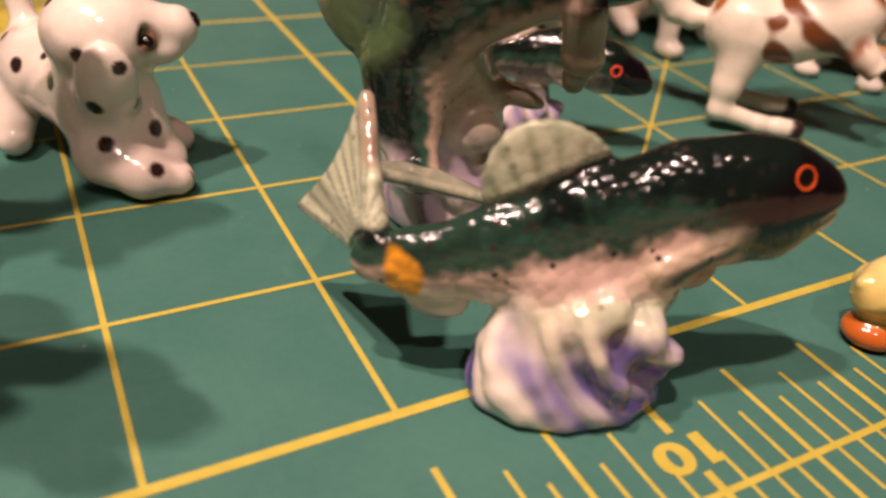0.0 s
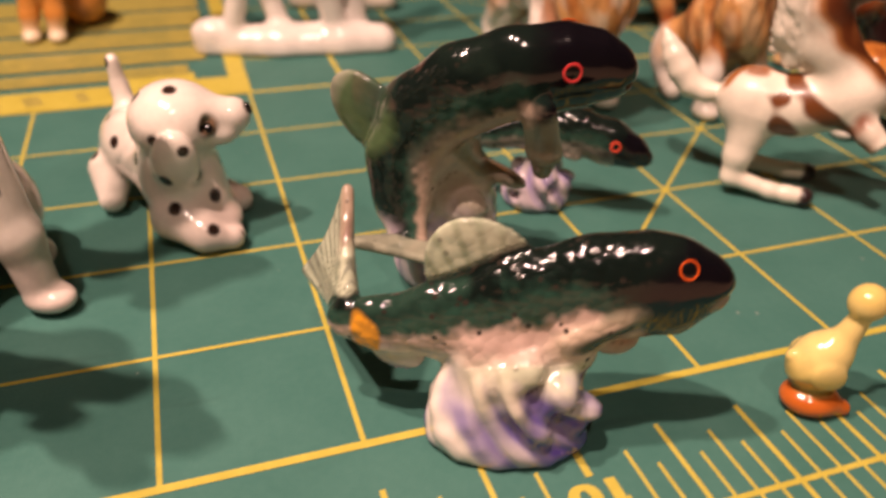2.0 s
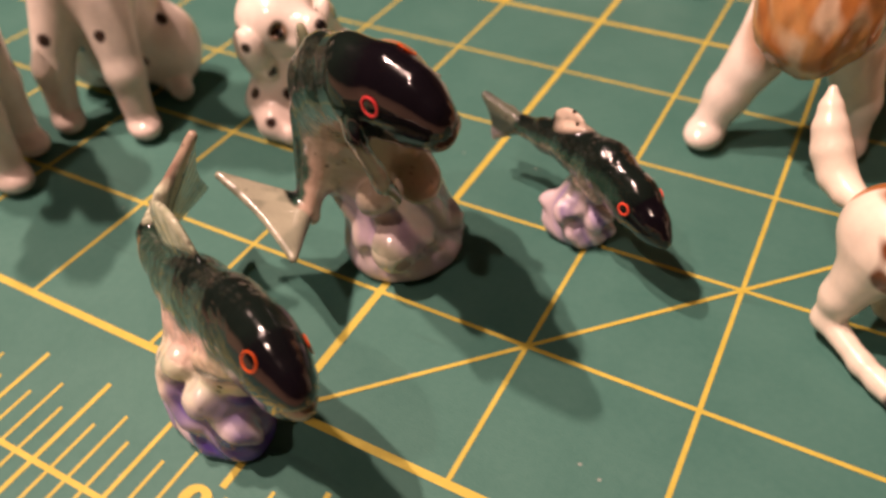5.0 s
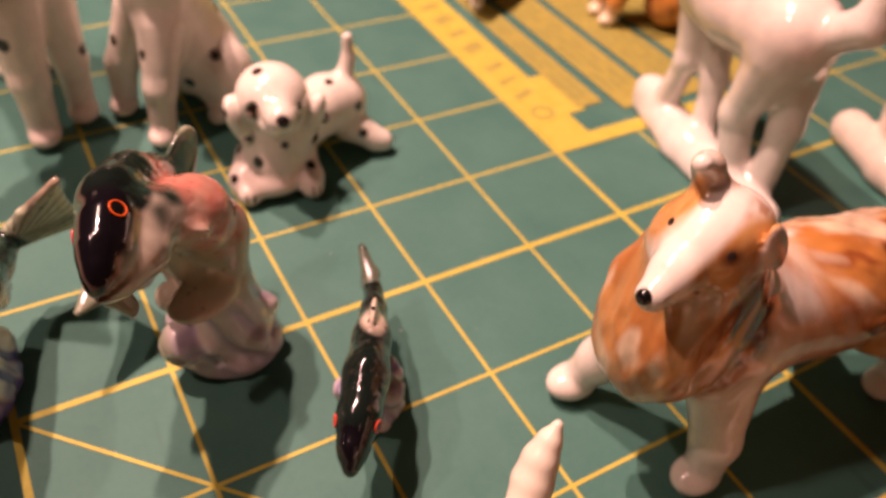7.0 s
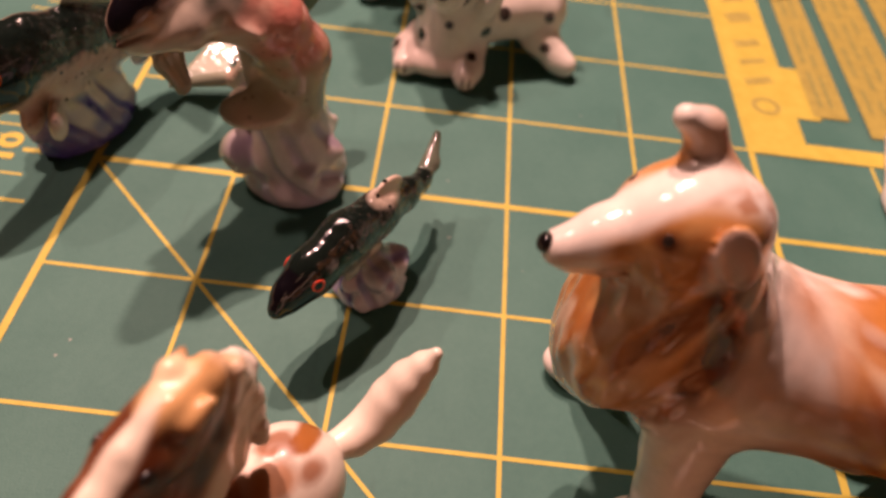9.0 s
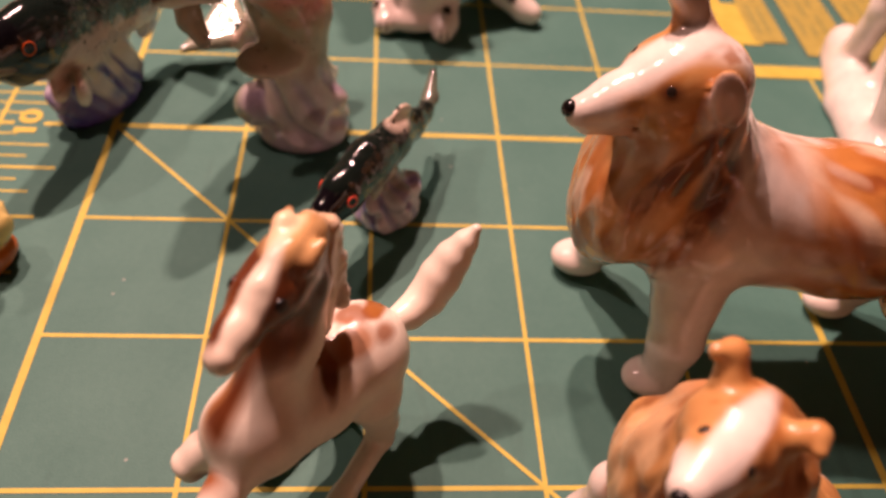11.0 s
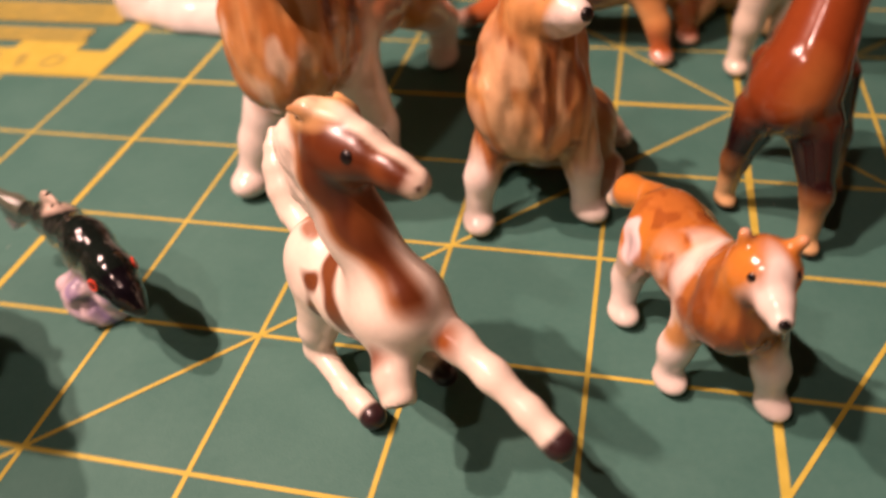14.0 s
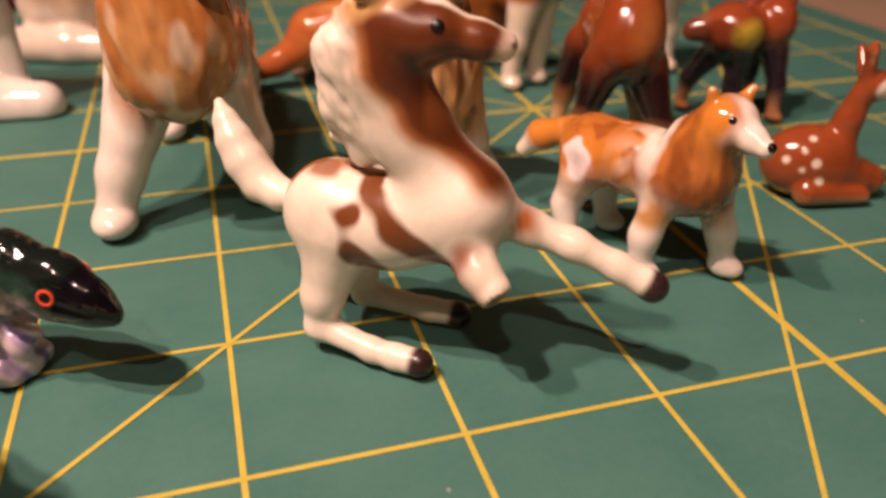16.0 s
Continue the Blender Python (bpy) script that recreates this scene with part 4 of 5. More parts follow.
f.blob(TAN, (3.08, 4.95, 1.0), (0.62, 0.75, 0.5), soft=0.5, wob=0.3, freq=4, seed=4)
f.streaks(RUST, (3.1, 4.8, 1.1), (0.7, 0.9, 0.7), (0.1, 0.4, -1), 8.0, amount=0.85, seed=31, cut=0.52)
f.streaks(WHITE, (3.1, 4.8, 1.0), (0.7, 0.9, 0.6), (0.1, 0.4, -1), 7.0, amount=0.5, seed=35, cut=0.62)
f.blob(TAN, (2.9, 3.3, 1.32), (0.52, 0.4, 0.56), soft=0.35, wob=0.25, freq=4, seed=5)
f.streaks(RUST, (2.9, 3.35, 1.3), (0.65, 0.55, 0.75), (0.15, -0.3, -1), 7.0, soft=0.25, amount=0.8, cut=0.5)
f.streaks(UMBER, (2.9, 3.35, 1.25), (0.65, 0.55, 0.7), (0.15, -0.3, -1), 11.0, amount=0.25, seed=22, cut=0.6)
f.streaks(CREAM, (2.9, 3.2, 1.3), (0.55, 0.45, 0.6), (0.15, -0.3, -1), 9.0, amount=0.6, seed=8, cut=0.6)
f.streaks(UMBER, (3.3, 3.5, 1.55), (0.25, 0.3, 0.4), (0.1, -0.3, -1), 9.0, amount=0.9, seed=12, cut=0.45)
f.streaks(UMBER, (3.3, 4.6, 1.1), (0.5, 0.7, 0.4), (0, 1, -0.4), 7.0, amount=0.7, seed=14, cut=0.6)
for s in (-1, 1):
    f.blob(TAN, (2.98 + s * 0.24, 3.38 + s * 0.05, 2.05), (0.2, 0.33, 0.27), soft=0.4, wob=0.25, freq=6, seed=6)
    f.blob(RUST, (2.98 + s * 0.25, 3.46 + s * 0.04, 1.98), (0.1, 0.16, 0.16), soft=0.6, amount=0.7)
f.blob(TAN, (2.84, 3.42, 2.24), (0.14, 0.12, 0.14), soft=0.5, amount=0.5)
f.streaks(RUST, (2.98, 3.45, 2.05), (0.36, 0.34, 0.32), (0.2, -0.8, -0.5), 13.0, amount=0.7, seed=61, cut=0.55)
f.blob(WHITE, (3.04, 3.2, 2.16), (0.1, 0.42, 0.24), (0, 0, 15), soft=0.4, wob=0.1)
f.blob((0.30, 0.03, 0.04), (3.42, 4.85, 1.05), (0.12, 0.17, 0.09), soft=0.3, wob=0.2)
f.blob((0.74, 0.56, 0.48), (3.235, 3.54, 2.07), (0.045, 0.12, 0.19), soft=0.4, wob=0.1)
f.blob(WHITE, (2.83, 3.29, 2.4), (0.1, 0.08, 0.07), soft=0.6)
f.streaks(UMBER, (3.3, 3.58, 1.72), (0.2, 0.22, 0.34), (0.1, -0.4, -1), 12.0, amount=0.95, seed=41, cut=0.4)
f.blob(WHITE, (3.1, 4.2, 1.35), (0.6, 0.16, 0.7), soft=0.6, wob=0.4, freq=5, seed=43, amount=0.85)
f.streaks((0.50, 0.20, 0.05), (3.0, 4.65, 1.25), (0.75, 0.75, 0.6), (0.3, 0.7, -0.6), 7.0, soft=0.3, amount=0.9, seed=63, cut=0.47)
f.streaks((0.24, 0.06, 0.02), (3.1, 4.8, 1.3), (0.7, 0.7, 0.5), (0.3, 0.7, -0.6), 9.0, soft=0.4, amount=0.8, seed=65, cut=0.6)
f.streaks(CREAM, (3.05, 4.8, 1.5), (0.6, 0.8, 0.4), (0.5, 0.6, -0.4), 6.0, amount=0.6, seed=47, cut=0.58)
f.dome((3.1, 2.88, 1.9), 0.042, BLACK, 0.7)
f.blob(UMBER, (3.2, 3.28, 2.07), (0.06, 0.07, 0.05), soft=0.6)
f.dome((3.19, 3.28, 2.08), 0.023, (0.03, 0.02, 0.015), 0.3)
f.dome((2.86, 3.18, 2.08), 0.023, (0.03, 0.02, 0.015), 0.35)
f.done("dog_figurine", CHINA, "large standing china collie, white with tan mane and saddle", "figurine")

# collie, sitting
f = Clay(0.0155)
f.tube((4.5, 3.45, 1.35, 0.28), (4.49, 3.58, 0.8, 0.35), (4.54, 3.9, 0.5, 0.36), k=0.12)
f.ball((4.48, 3.34, 1.0), (0.38, 0.24, 0.45), (-10, 0, 20), k=0.1)
f.ball((4.51, 3.38, 1.55), (0.205, 0.2, 0.185), (0, 0, 40), k=0.06)
f.tube((4.6, 3.31, 1.585, 0.165), (4.7, 3.19, 1.615, 0.11), (4.78, 3.1, 1.635, 0.08), k=0.05)
f.tube((4.62, 3.28, 1.51, 0.115), (4.75, 3.13, 1.565, 0.06), k=0.03)
f.tube((4.39, 3.34, 1.67, 0.08), (4.32, 3.34, 1.77, 0.052), (4.33, 3.27, 1.79, 0.036), k=0.03)
f.tube((4.6, 3.48, 1.65, 0.078), (4.63, 3.56, 1.72, 0.05), (4.69, 3.55, 1.72, 0.03), k=0.03)
leg(f, (4.3, 3.4, 0.8), (4.18, 3.25, 0.4), (4.15, 3.22, 0.1), (0.17, 0.105, 0.088), 0.12, -70)
leg(f, (4.72, 3.48, 0.8), (4.84, 3.46, 0.4), (4.87, 3.44, 0.1), (0.18, 0.115, 0.097), 0.12, -40)
f.ball((4.8, 3.95, 0.36), (0.24, 0.3, 0.33), k=0.06)
f.ball((4.32, 4.05, 0.36), (0.24, 0.32, 0.34), k=0.08)
f.tube((4.98, 3.85, 0.14, 0.13), (5.02, 3.6, 0.09, 0.09), k=0.05)
f.tube((4.2, 3.95, 0.14, 0.12), (4.12, 3.72, 0.09, 0.09), k=0.05)
f.tube((4.75, 4.25, 0.3, 0.16), (4.95, 4.35, 0.13, 0.13), (5.08, 4.33, 0.08, 0.07), k=0.06)
f.build()
f.groove((4.5, 3.45, 1.0), (0.65, 0.55, 0.8), (0.1, -0.2, -1), 9.0, 0.10)
f.groove((4.7, 4.0, 0.5), (0.7, 0.6, 0.6), (0.4, 0.3, -1), 8.0, 0.05, 9)
f.coat(WHITE)
f.blob((0.58, 0.29, 0.10), (4.5, 3.55, 1.02), (0.62, 0.75, 0.66), soft=0.3, wob=0.15, freq=5, seed=2)
f.blob(TAN, (4.7, 4.1, 0.5), (0.62, 0.5, 0.48), soft=0.4, wob=0.3, freq=5, seed=3)
f.streaks(RUST, (4.5, 3.4, 1.0), (0.7, 0.65, 0.75), (0.1, -0.2, -1), 8.0, soft=0.25, amount=0.95, cut=0.5)
f.streaks(UMBER, (4.5, 3.4, 1.0), (0.65, 0.6, 0.75), (0.1, -0.2, -1), 11.0, amount=0.75, seed=22, cut=0.56)
f.streaks((0.74, 0.50, 0.27), (4.55, 3.35, 0.95), (0.6, 0.55, 0.75), (0.1, -0.2, -1), 8.0, amount=0.85, seed=8, cut=0.56)
f.streaks(RUST, (4.75, 4.1, 0.45), (0.6, 0.55, 0.5), (0.4, 0.3, -1), 8.0, amount=0.7, seed=12, cut=0.55)
f.blob(TAN, (4.54, 3.38, 1.68), (0.33, 0.33, 0.3), soft=0.3, wob=0.15, freq=6, seed=6)
f.streaks(RUST, (4.5, 3.42, 1.6), (0.36, 0.36, 0.36), (0.3, 0.3, -1), 11.0, amount=0.7, seed=16, cut=0.55)
f.blob(WHITE, (4.68, 3.24, 1.74), (0.34, 0.07, 0.2), (0, 0, -45), soft=0.4, wob=0.15)
f.blob(WHITE, (4.78, 3.12, 1.56), (0.16, 0.16, 0.14), soft=0.35)
f.lay(np.clip((0.36 - f.V[:, 2]) / 0.15, 0, 1) * (f.V[:, 1] < 3.62), WHITE)
f.lay(np.clip((0.13 - f.V[:, 2]) / 0.06, 0, 1), WHITE)
f.dome((4.84, 3.04, 1.66), 0.04, BLACK, 0.7)
f.dome((4.6, 3.18, 1.69), 0.024, (0.03, 0.02, 0.015), 0.35)
f.dome((4.76, 3.33, 1.69), 0.024, (0.03, 0.02, 0.015), 0.35)
f.done("dog_figurine", SATIN, "sitting china collie with a streaked tan and white coat", "figurine")

# collie pup, standing
f = Clay(0.0135)
f.tube((5.64, 2.05, 0.66, 0.23), (5.5, 2.3, 0.645, 0.205), (5.36, 2.6, 0.63, 0.215), k=0.08)
f.ball((5.7, 1.93, 0.7), (0.22, 0.2, 0.27), (0, 0, 30), k=0.07)
f.tube((5.69, 1.96, 0.85, 0.2), (5.73, 1.86, 1.0, 0.165), k=0.06)
f.ball((5.74, 1.84, 1.04), (0.155, 0.155, 0.14), k=0.04)
f.tube((5.75, 1.8, 1.03, 0.12), (5.78, 1.68, 0.99, 0.08), (5.8, 1.59, 0.97, 0.055), k=0.03)
f.tube((5.65, 1.88, 1.14, 0.045), (5.63, 1.88, 1.2, 0.028), k=0.02)
f.tube((5.83, 1.87, 1.14, 0.045), (5.87, 1.86, 1.2, 0.028), k=0.02)
leg(f, (5.54, 2.02, 0.58), (5.45, 2.02, 0.28), (5.43, 2.01, 0.08), (0.13, 0.085, 0.075), 0.095, -60)
leg(f, (5.82, 1.98, 0.58), (5.92, 1.94, 0.28), (5.95, 1.92, 0.08), (0.13, 0.085, 0.075), 0.095, -60)
leg(f, (5.26, 2.5, 0.55), (5.18, 2.55, 0.28), (5.16, 2.48, 0.08), (0.16, 0.085, 0.075), 0.095, -60)
leg(f, (5.5, 2.65, 0.55), (5.54, 2.72, 0.28), (5.54, 2.66, 0.08), (0.16, 0.085, 0.075), 0.095, -60)
f.tube((5.29, 2.76, 0.7, 0.085), (5.15, 2.94, 0.6, 0.095), (5.07, 3.02, 0.48, 0.06), k=0.05)
f.ball((5.11, 2.42, 0.62), (0.06, 0.09, 0.1), k=0.05, cut=True)
f.build()
f.groove((5.7, 1.95, 0.75), (0.4, 0.35, 0.45), (0.1, 0, -1), 13.0, 0.03)
f.coat(WHITE)
f.blob((0.60, 0.22, 0.035), (5.42, 2.55, 0.75), (0.42, 0.45, 0.36), soft=0.5, wob=0.3, freq=6, seed=2)
f.blob(RUST, (5.38, 2.6, 0.9), (0.3, 0.38, 0.16), soft=0.7, wob=0.3, freq=6, seed=3, amount=0.85)
f.streaks(RUST, (5.42, 2.5, 0.7), (0.4, 0.5, 0.4), (-0.5, 0.8, -0.3), 10.0, amount=0.6, seed=13, cut=0.55)
f.blob((0.50, 0.17, 0.03), (5.72, 1.88, 0.80), (0.34, 0.25, 0.36), soft=0.35, wob=0.3, freq=6, seed=4)
f.streaks(RUST, (5.72, 1.88, 0.76), (0.35, 0.3, 0.4), (0.1, 0, -1), 11.0, amount=0.85, cut=0.5)
for s in (-1, 1):
    f.blob((0.60, 0.22, 0.035), (5.74 + s * 0.13, 1.86 + s * 0.04, 1.06), (0.1, 0.14, 0.16), soft=0.4, wob=0.2, freq=8, seed=6)
f.blob(TAN, (5.48, 2.0, 0.45), (0.1, 0.1, 0.12), soft=0.5)
f.blob(WHITE, (5.79, 1.68, 1.06), (0.07, 0.25, 0.16), (0, 0, 14), soft=0.4, wob=0.1)
f.blob((0.60, 0.22, 0.035), (5.18, 2.9, 0.66), (0.16, 0.18, 0.14), soft=0.4)
f.blob(CREAM, (5.07, 3.02, 0.46), (0.09, 0.09, 0.09), soft=0.6)
f.streaks((0.26, 0.07, 0.015), (5.5, 2.25, 0.75), (0.5, 0.75, 0.4), (0.1, 0.3, -1), 12.0, amount=0.75, seed=77, cut=0.58)
f.blob((0.76, 0.66, 0.64), (5.15, 2.43, 0.63), (0.08, 0.11, 0.12), soft=0.25, wob=0.5, freq=12)
f.blob((0.62, 0.50, 0.52), (5.18, 2.40, 0.60), (0.05, 0.06, 0.05), soft=0.7, wob=0.6, freq=12, amount=0.7)
f.streaks((0.24, 0.065, 0.015), (5.72, 1.88, 0.8), (0.38, 0.32, 0.42), (0.1, 0, -1), 9.0, amount=0.85, seed=29, cut=0.5)
f.blob(WHITE, (5.58, 2.14, 0.8), (0.32, 0.075, 0.36), (0, 0, 28), soft=0.6, wob=0.4, freq=8, amount=0.85)
f.lay(np.clip((0.38 - f.V[:, 2]) / 0.12, 0, 1), WHITE)
f.band(UMBER, ((5.66, 1.79, 1.09), (5.7, 1.72, 1.1)), 0.014, wob=0.1)
f.band(UMBER, ((5.68, 1.74, 1.06), (5.72, 1.7, 1.03)), 0.011, wob=0.1)
f.streaks((0.80, 0.70, 0.58), (5.56, 2.15, 0.75), (0.35, 0.2, 0.35), (-0.5, 0.8, -0.5), 8.0, amount=0.6, seed=17, cut=0.5)
f.dome((5.81, 1.54, 1.0), 0.028, BLACK, 0.7)
f.dome((5.68, 1.74, 1.08), 0.022, BLACK, 0.35)
f.dome((5.85, 1.77, 1.08), 0.022, BLACK, 0.35)
f.done("dog_figurine", CHINA, "small standing china collie pup with a chipped flank", "figurine")

# ---------------- pinto foal with a broken foreleg ----------------
f = Clay(0.0135)
f.ball((3.62, 1.95, 0.72), (0.28, 0.25, 0.27), (0, 0, -40), k=0.06)
f.tube((3.62, 1.95, 0.72, 0.23), (3.85, 1.74, 0.74, 0.225), (4.08, 1.55, 0.84, 0.23), k=0.08)
f.ball((4.15, 1.5, 0.9), (0.22, 0.22, 0.22), k=0.07)
f.tube((4.08, 1.55, 0.98, 0.21), (3.9, 1.66, 1.25, 0.185), (3.82, 1.70, 1.5, 0.17), (3.86, 1.68, 1.68, 0.145), k=0.09, flat=1.35, side=(0.5, 0.85, 0))
f.tube((3.86, 1.69, 1.69, 0.125), (4.03, 1.6, 1.68, 0.108), (4.18, 1.53, 1.655, 0.078), (4.27, 1.49, 1.635, 0.07), k=0.05)
f.ball((3.95, 1.64, 1.65), (0.15, 0.13, 0.13), k=0.05)
f.tube((3.9, 1.72, 1.79, 0.06), (3.74, 1.77, 1.72, 0.085), (3.63, 1.8, 1.56, 0.1), (3.64, 1.80, 1.33, 0.085), (3.72, 1.79, 1.1, 0.07), k=0.1, flat=1.5, side=(0.5, 0.85, 0))
for u in range(9):
    c = np.array((3.67, 1.83, 1.72)) * (1 - u / 8) + np.array((3.62, 1.86, 1.16)) * u / 8
    f.ball((c[0] - 0.05 * math.sin(math.pi * u / 8), c[1] + 0.02, c[2]), 0.042, k=0.02)
f.tube((3.9, 1.7, 1.78, 0.06), (4.04, 1.62, 1.77, 0.035), k=0.04)
f.tube((3.93, 1.66, 1.79, 0.045), (3.78, 1.68, 1.83, 0.042), (3.69, 1.69, 1.82, 0.015), k=0.03)
f.tube((3.93, 1.77, 1.77, 0.045), (3.86, 1.83, 1.81, 0.022), k=0.03)
f.tube((3.44, 2.12, 0.74, 0.065), (3.36, 2.22, 0.725, 0.09), (3.28, 2.31, 0.76, 0.108), (3.215, 2.38, 0.86, 0.115), (3.17, 2.44, 0.96, 0.1), (3.14, 2.5, 1.05, 0.07), (3.12, 2.55, 1.13, 0.03), k=0.012)
f.tube((3.6, 1.88, 0.62, 0.2), (3.5, 1.84, 0.32, 0.11), (3.47, 1.83, 0.14, 0.075), (3.7, 1.62, 0.08, 0.06), (3.8, 1.54, 0.075, 0.062), (3.9, 1.46, 0.075, 0.075), k=0.05)
f.tube((3.75, 2.02, 0.56, 0.17), (3.74, 2.08, 0.28, 0.09), (3.76, 2.08, 0.14, 0.07), (4.08, 1.89, 0.085, 0.06), (4.22, 1.81, 0.08, 0.075), k=0.05)
f.tube((4.12, 1.45, 0.78, 0.15), (4.13, 1.28, 0.68, 0.09), (4.17, 1.2, 0.62, 0.088), k=0.05)
f.ball((4.2, 1.13, 0.57), 0.075, k=0.01, cut=True)
f.tube((4.24, 1.5, 0.87, 0.12), (4.42, 1.4, 0.8, 0.082), (4.6, 1.29, 0.74, 0.074), (4.78, 1.18, 0.655, 0.064), (4.92, 1.09, 0.58, 0.078), k=0.05)
f.build()
f.groove((3.6, 1.85, 1.5), (0.22, 0.25, 0.6), (0.6, -0.2, -1), 20.0, 0.04)
f.coat((0.80, 0.72, 0.60))
# chestnut head and throat, thinning to a stripe down the front of the neck
z = f.V[:, 2]
ax = np.stack([np.interp(z, (0.98, 1.25, 1.5, 1.68), (4.08, 3.9, 3.82, 3.86)), np.interp(z, (0.98, 1.25, 1.5, 1.68), (1.55, 1.66, 1.70, 1.68))], 1)
fwd = ((f.V[:, :2] - ax) @ np.array((0.86, -0.51))) / 0.19 + (vnoise(f.V * 7, 3) - 0.5) * 0.5
edge = np.interp(z, (0.9, 1.0, 1.15, 1.3, 1.42, 1.55, 1.7), (1.75, 1.25, 0.8, 0.35, -0.1, -0.6, -0.9))
lat = (f.V[:, :2] - ax) @ np.array((0.51, 0.86))
near = (f.V[:, 0] > 3.5) * np.clip((z - 0.95) / 0.12, 0, 1) * np.maximum(np.clip((z - 1.25) / 0.15, 0, 1), np.clip((0.04 - lat) / 0.08, 0, 1))
f.lay(near * np.clip((fwd - edge) / 0.5 + 0.7, 0, 1), (0.42, 0.17, 0.05))
f.lay(near * np.clip((fwd - edge) / 0.4 + 0.1, 0, 1), (0.115, 0.029, 0.008))
f.lay(near * np.clip((fwd - edge) / 0.9 - 0.25, 0, 1) * np.clip((z - 1.05) / 0.2, 0, 1) * np.clip((1.66 - z) / 0.1, 0, 1) * 0.9, (0.055, 0.014, 0.006))
f.streaks((0.24, 0.075, 0.02), (3.95, 1.62, 1.6), (0.38, 0.35, 0.42), (-0.2, 0.15, 1), 8.0, amount=0.6, seed=25, cut=0.52)
f.blob((0.80, 0.72, 0.60), (3.6, 1.84, 1.45), (0.13, 0.16, 0.4), soft=0.6, wob=0.4, freq=9)
f.blob((0.62, 0.36, 0.15), (3.8, 1.74, 1.79), (0.2, 0.15, 0.07), (0, -20, -25), soft=0.6, wob=0.3, freq=8)
f.blob((0.78, 0.60, 0.38), (3.82, 1.68, 1.86), (0.16, 0.06, 0.05), (0, 0, -30), soft=0.5, wob=0.2)
f.blob((0.80, 0.70, 0.56), (4.14, 1.58, 1.76), (0.3, 0.055, 0.1), (0, 20, -22), soft=0.4, wob=0.1)
f.blob((0.80, 0.68, 0.54), (4.33, 1.5, 1.6), (0.12, 0.13, 0.12), soft=0.4, wob=0.1)
f.band((0.16, 0.05, 0.014), ((3.86, 1.85, 1.0), (3.72, 1.68, 0.96), (3.78, 1.53, 0.84), (3.93, 1.4, 0.72), (4.08, 1.34, 0.66)), 0.06, wob=0.6, soft=0.6)
f.band((0.16, 0.05, 0.014), ((3.86, 1.85, 1.0), (4.02, 1.8, 0.85), (4.12, 1.72, 0.7)), 0.05)
f.band((0.22, 0.06, 0.02), ((4.08, 1.36, 0.76), (4.14, 1.27, 0.64)), 0.085, wob=0.5, soft=0.5)
f.blob((0.30, 0.09, 0.02), (4.38, 1.41, 0.83), (0.12, 0.09, 0.08), (0, 20, -30), soft=0.5, wob=0.3, freq=8)
f.band((0.16, 0.05, 0.014), ((3.63, 1.7, 0.82), (3.65, 1.66, 0.68), (3.72, 1.62, 0.56)), 0.075, wob=0.9, soft=0.5)
f.band((0.36, 0.13, 0.03), ((3.4, 2.0, 0.72), (3.44, 2.04, 0.9), (3.55, 2.02, 0.97)), 0.055, wob=0.4)
for c in ((3.55, 1.93, 0.98), (3.66, 2.08, 0.96), (3.8, 1.84, 0.96)):
    f.blob((0.28, 0.09, 0.025), c, (0.08, 0.07, 0.06), soft=0.6, wob=0.7, freq=10, seed=int(c[0] * 100), amount=0.85)
f.blob((0.30, 0.10, 0.03), (4.15, 1.24, 0.58), (0.1, 0.1, 0.06), soft=0.6, amount=0.8)
f.blob(RUST, (3.72, 1.96, 0.97), (0.1, 0.09, 0.06), soft=0.5, wob=0.5, freq=7, seed=9, amount=0.8)
for c in ((3.93, 1.44, 0.06), (4.25, 1.79, 0.07), (4.95, 1.07, 0.56)):
    f.blob((0.03, 0.014, 0.015), c, (0.105, 0.105, 0.11), soft=0.2, wob=0.05)
f.blob((0.1, 0.05, 0.03), (4.35, 1.46, 1.62), (0.022, 0.022, 0.022), soft=0.5)
f.blob((0.12, 0.05, 0.03), (4.31, 1.42, 1.65), (0.022, 0.022, 0.018), soft=0.5, wob=0.1)
f.dome((3.99, 1.5, 1.73), 0.03, BLACK, 0.45)
f.dome((4.1, 1.7, 1.72), 0.03, BLACK, 0.45)
f.done("horse_figurine", SATIN, "rearing pinto china foal with a broken foreleg", "figurine")


# ---------------- the farther figures ----------------
# brown calf with dark legs
f = Clay(0.0165)
f.tube((6.05, 3.55, 0.98, 0.27), (6.15, 3.85, 0.97, 0.23), (6.22, 4.12, 1.0, 0.26), k=0.1)
f.tube((6.1, 3.6, 1.15, 0.24), (6.22, 3.85, 1.6, 0.18), (6.3, 3.95, 1.9, 0.14), k=0.1)
f.ball((6.32, 3.85, 2.05), (0.15, 0.22, 0.14), k=0.05)
leg(f, (5.9, 3.6, 0.8), (5.82, 3.66, 0.4), (5.8, 3.7, 0.1), (0.17, 0.085, 0.065), 0.08, -70)
leg(f, (6.2, 3.48, 0.8), (6.28, 3.3, 0.4), (6.28, 3.26, 0.1), (0.17, 0.09, 0.065), 0.08, -70)
leg(f, (6.05, 4.2, 0.8), (5.95, 4.3, 0.4), (5.92, 4.33, 0.1), (0.18, 0.085, 0.065), 0.08, -70)
leg(f, (6.38, 4.1, 0.8), (6.5, 4.05, 0.4), (6.52, 3.97, 0.1), (0.18, 0.085, 0.065), 0.08, -70)
f.build()
f.coat((0.23, 0.05, 0.013))
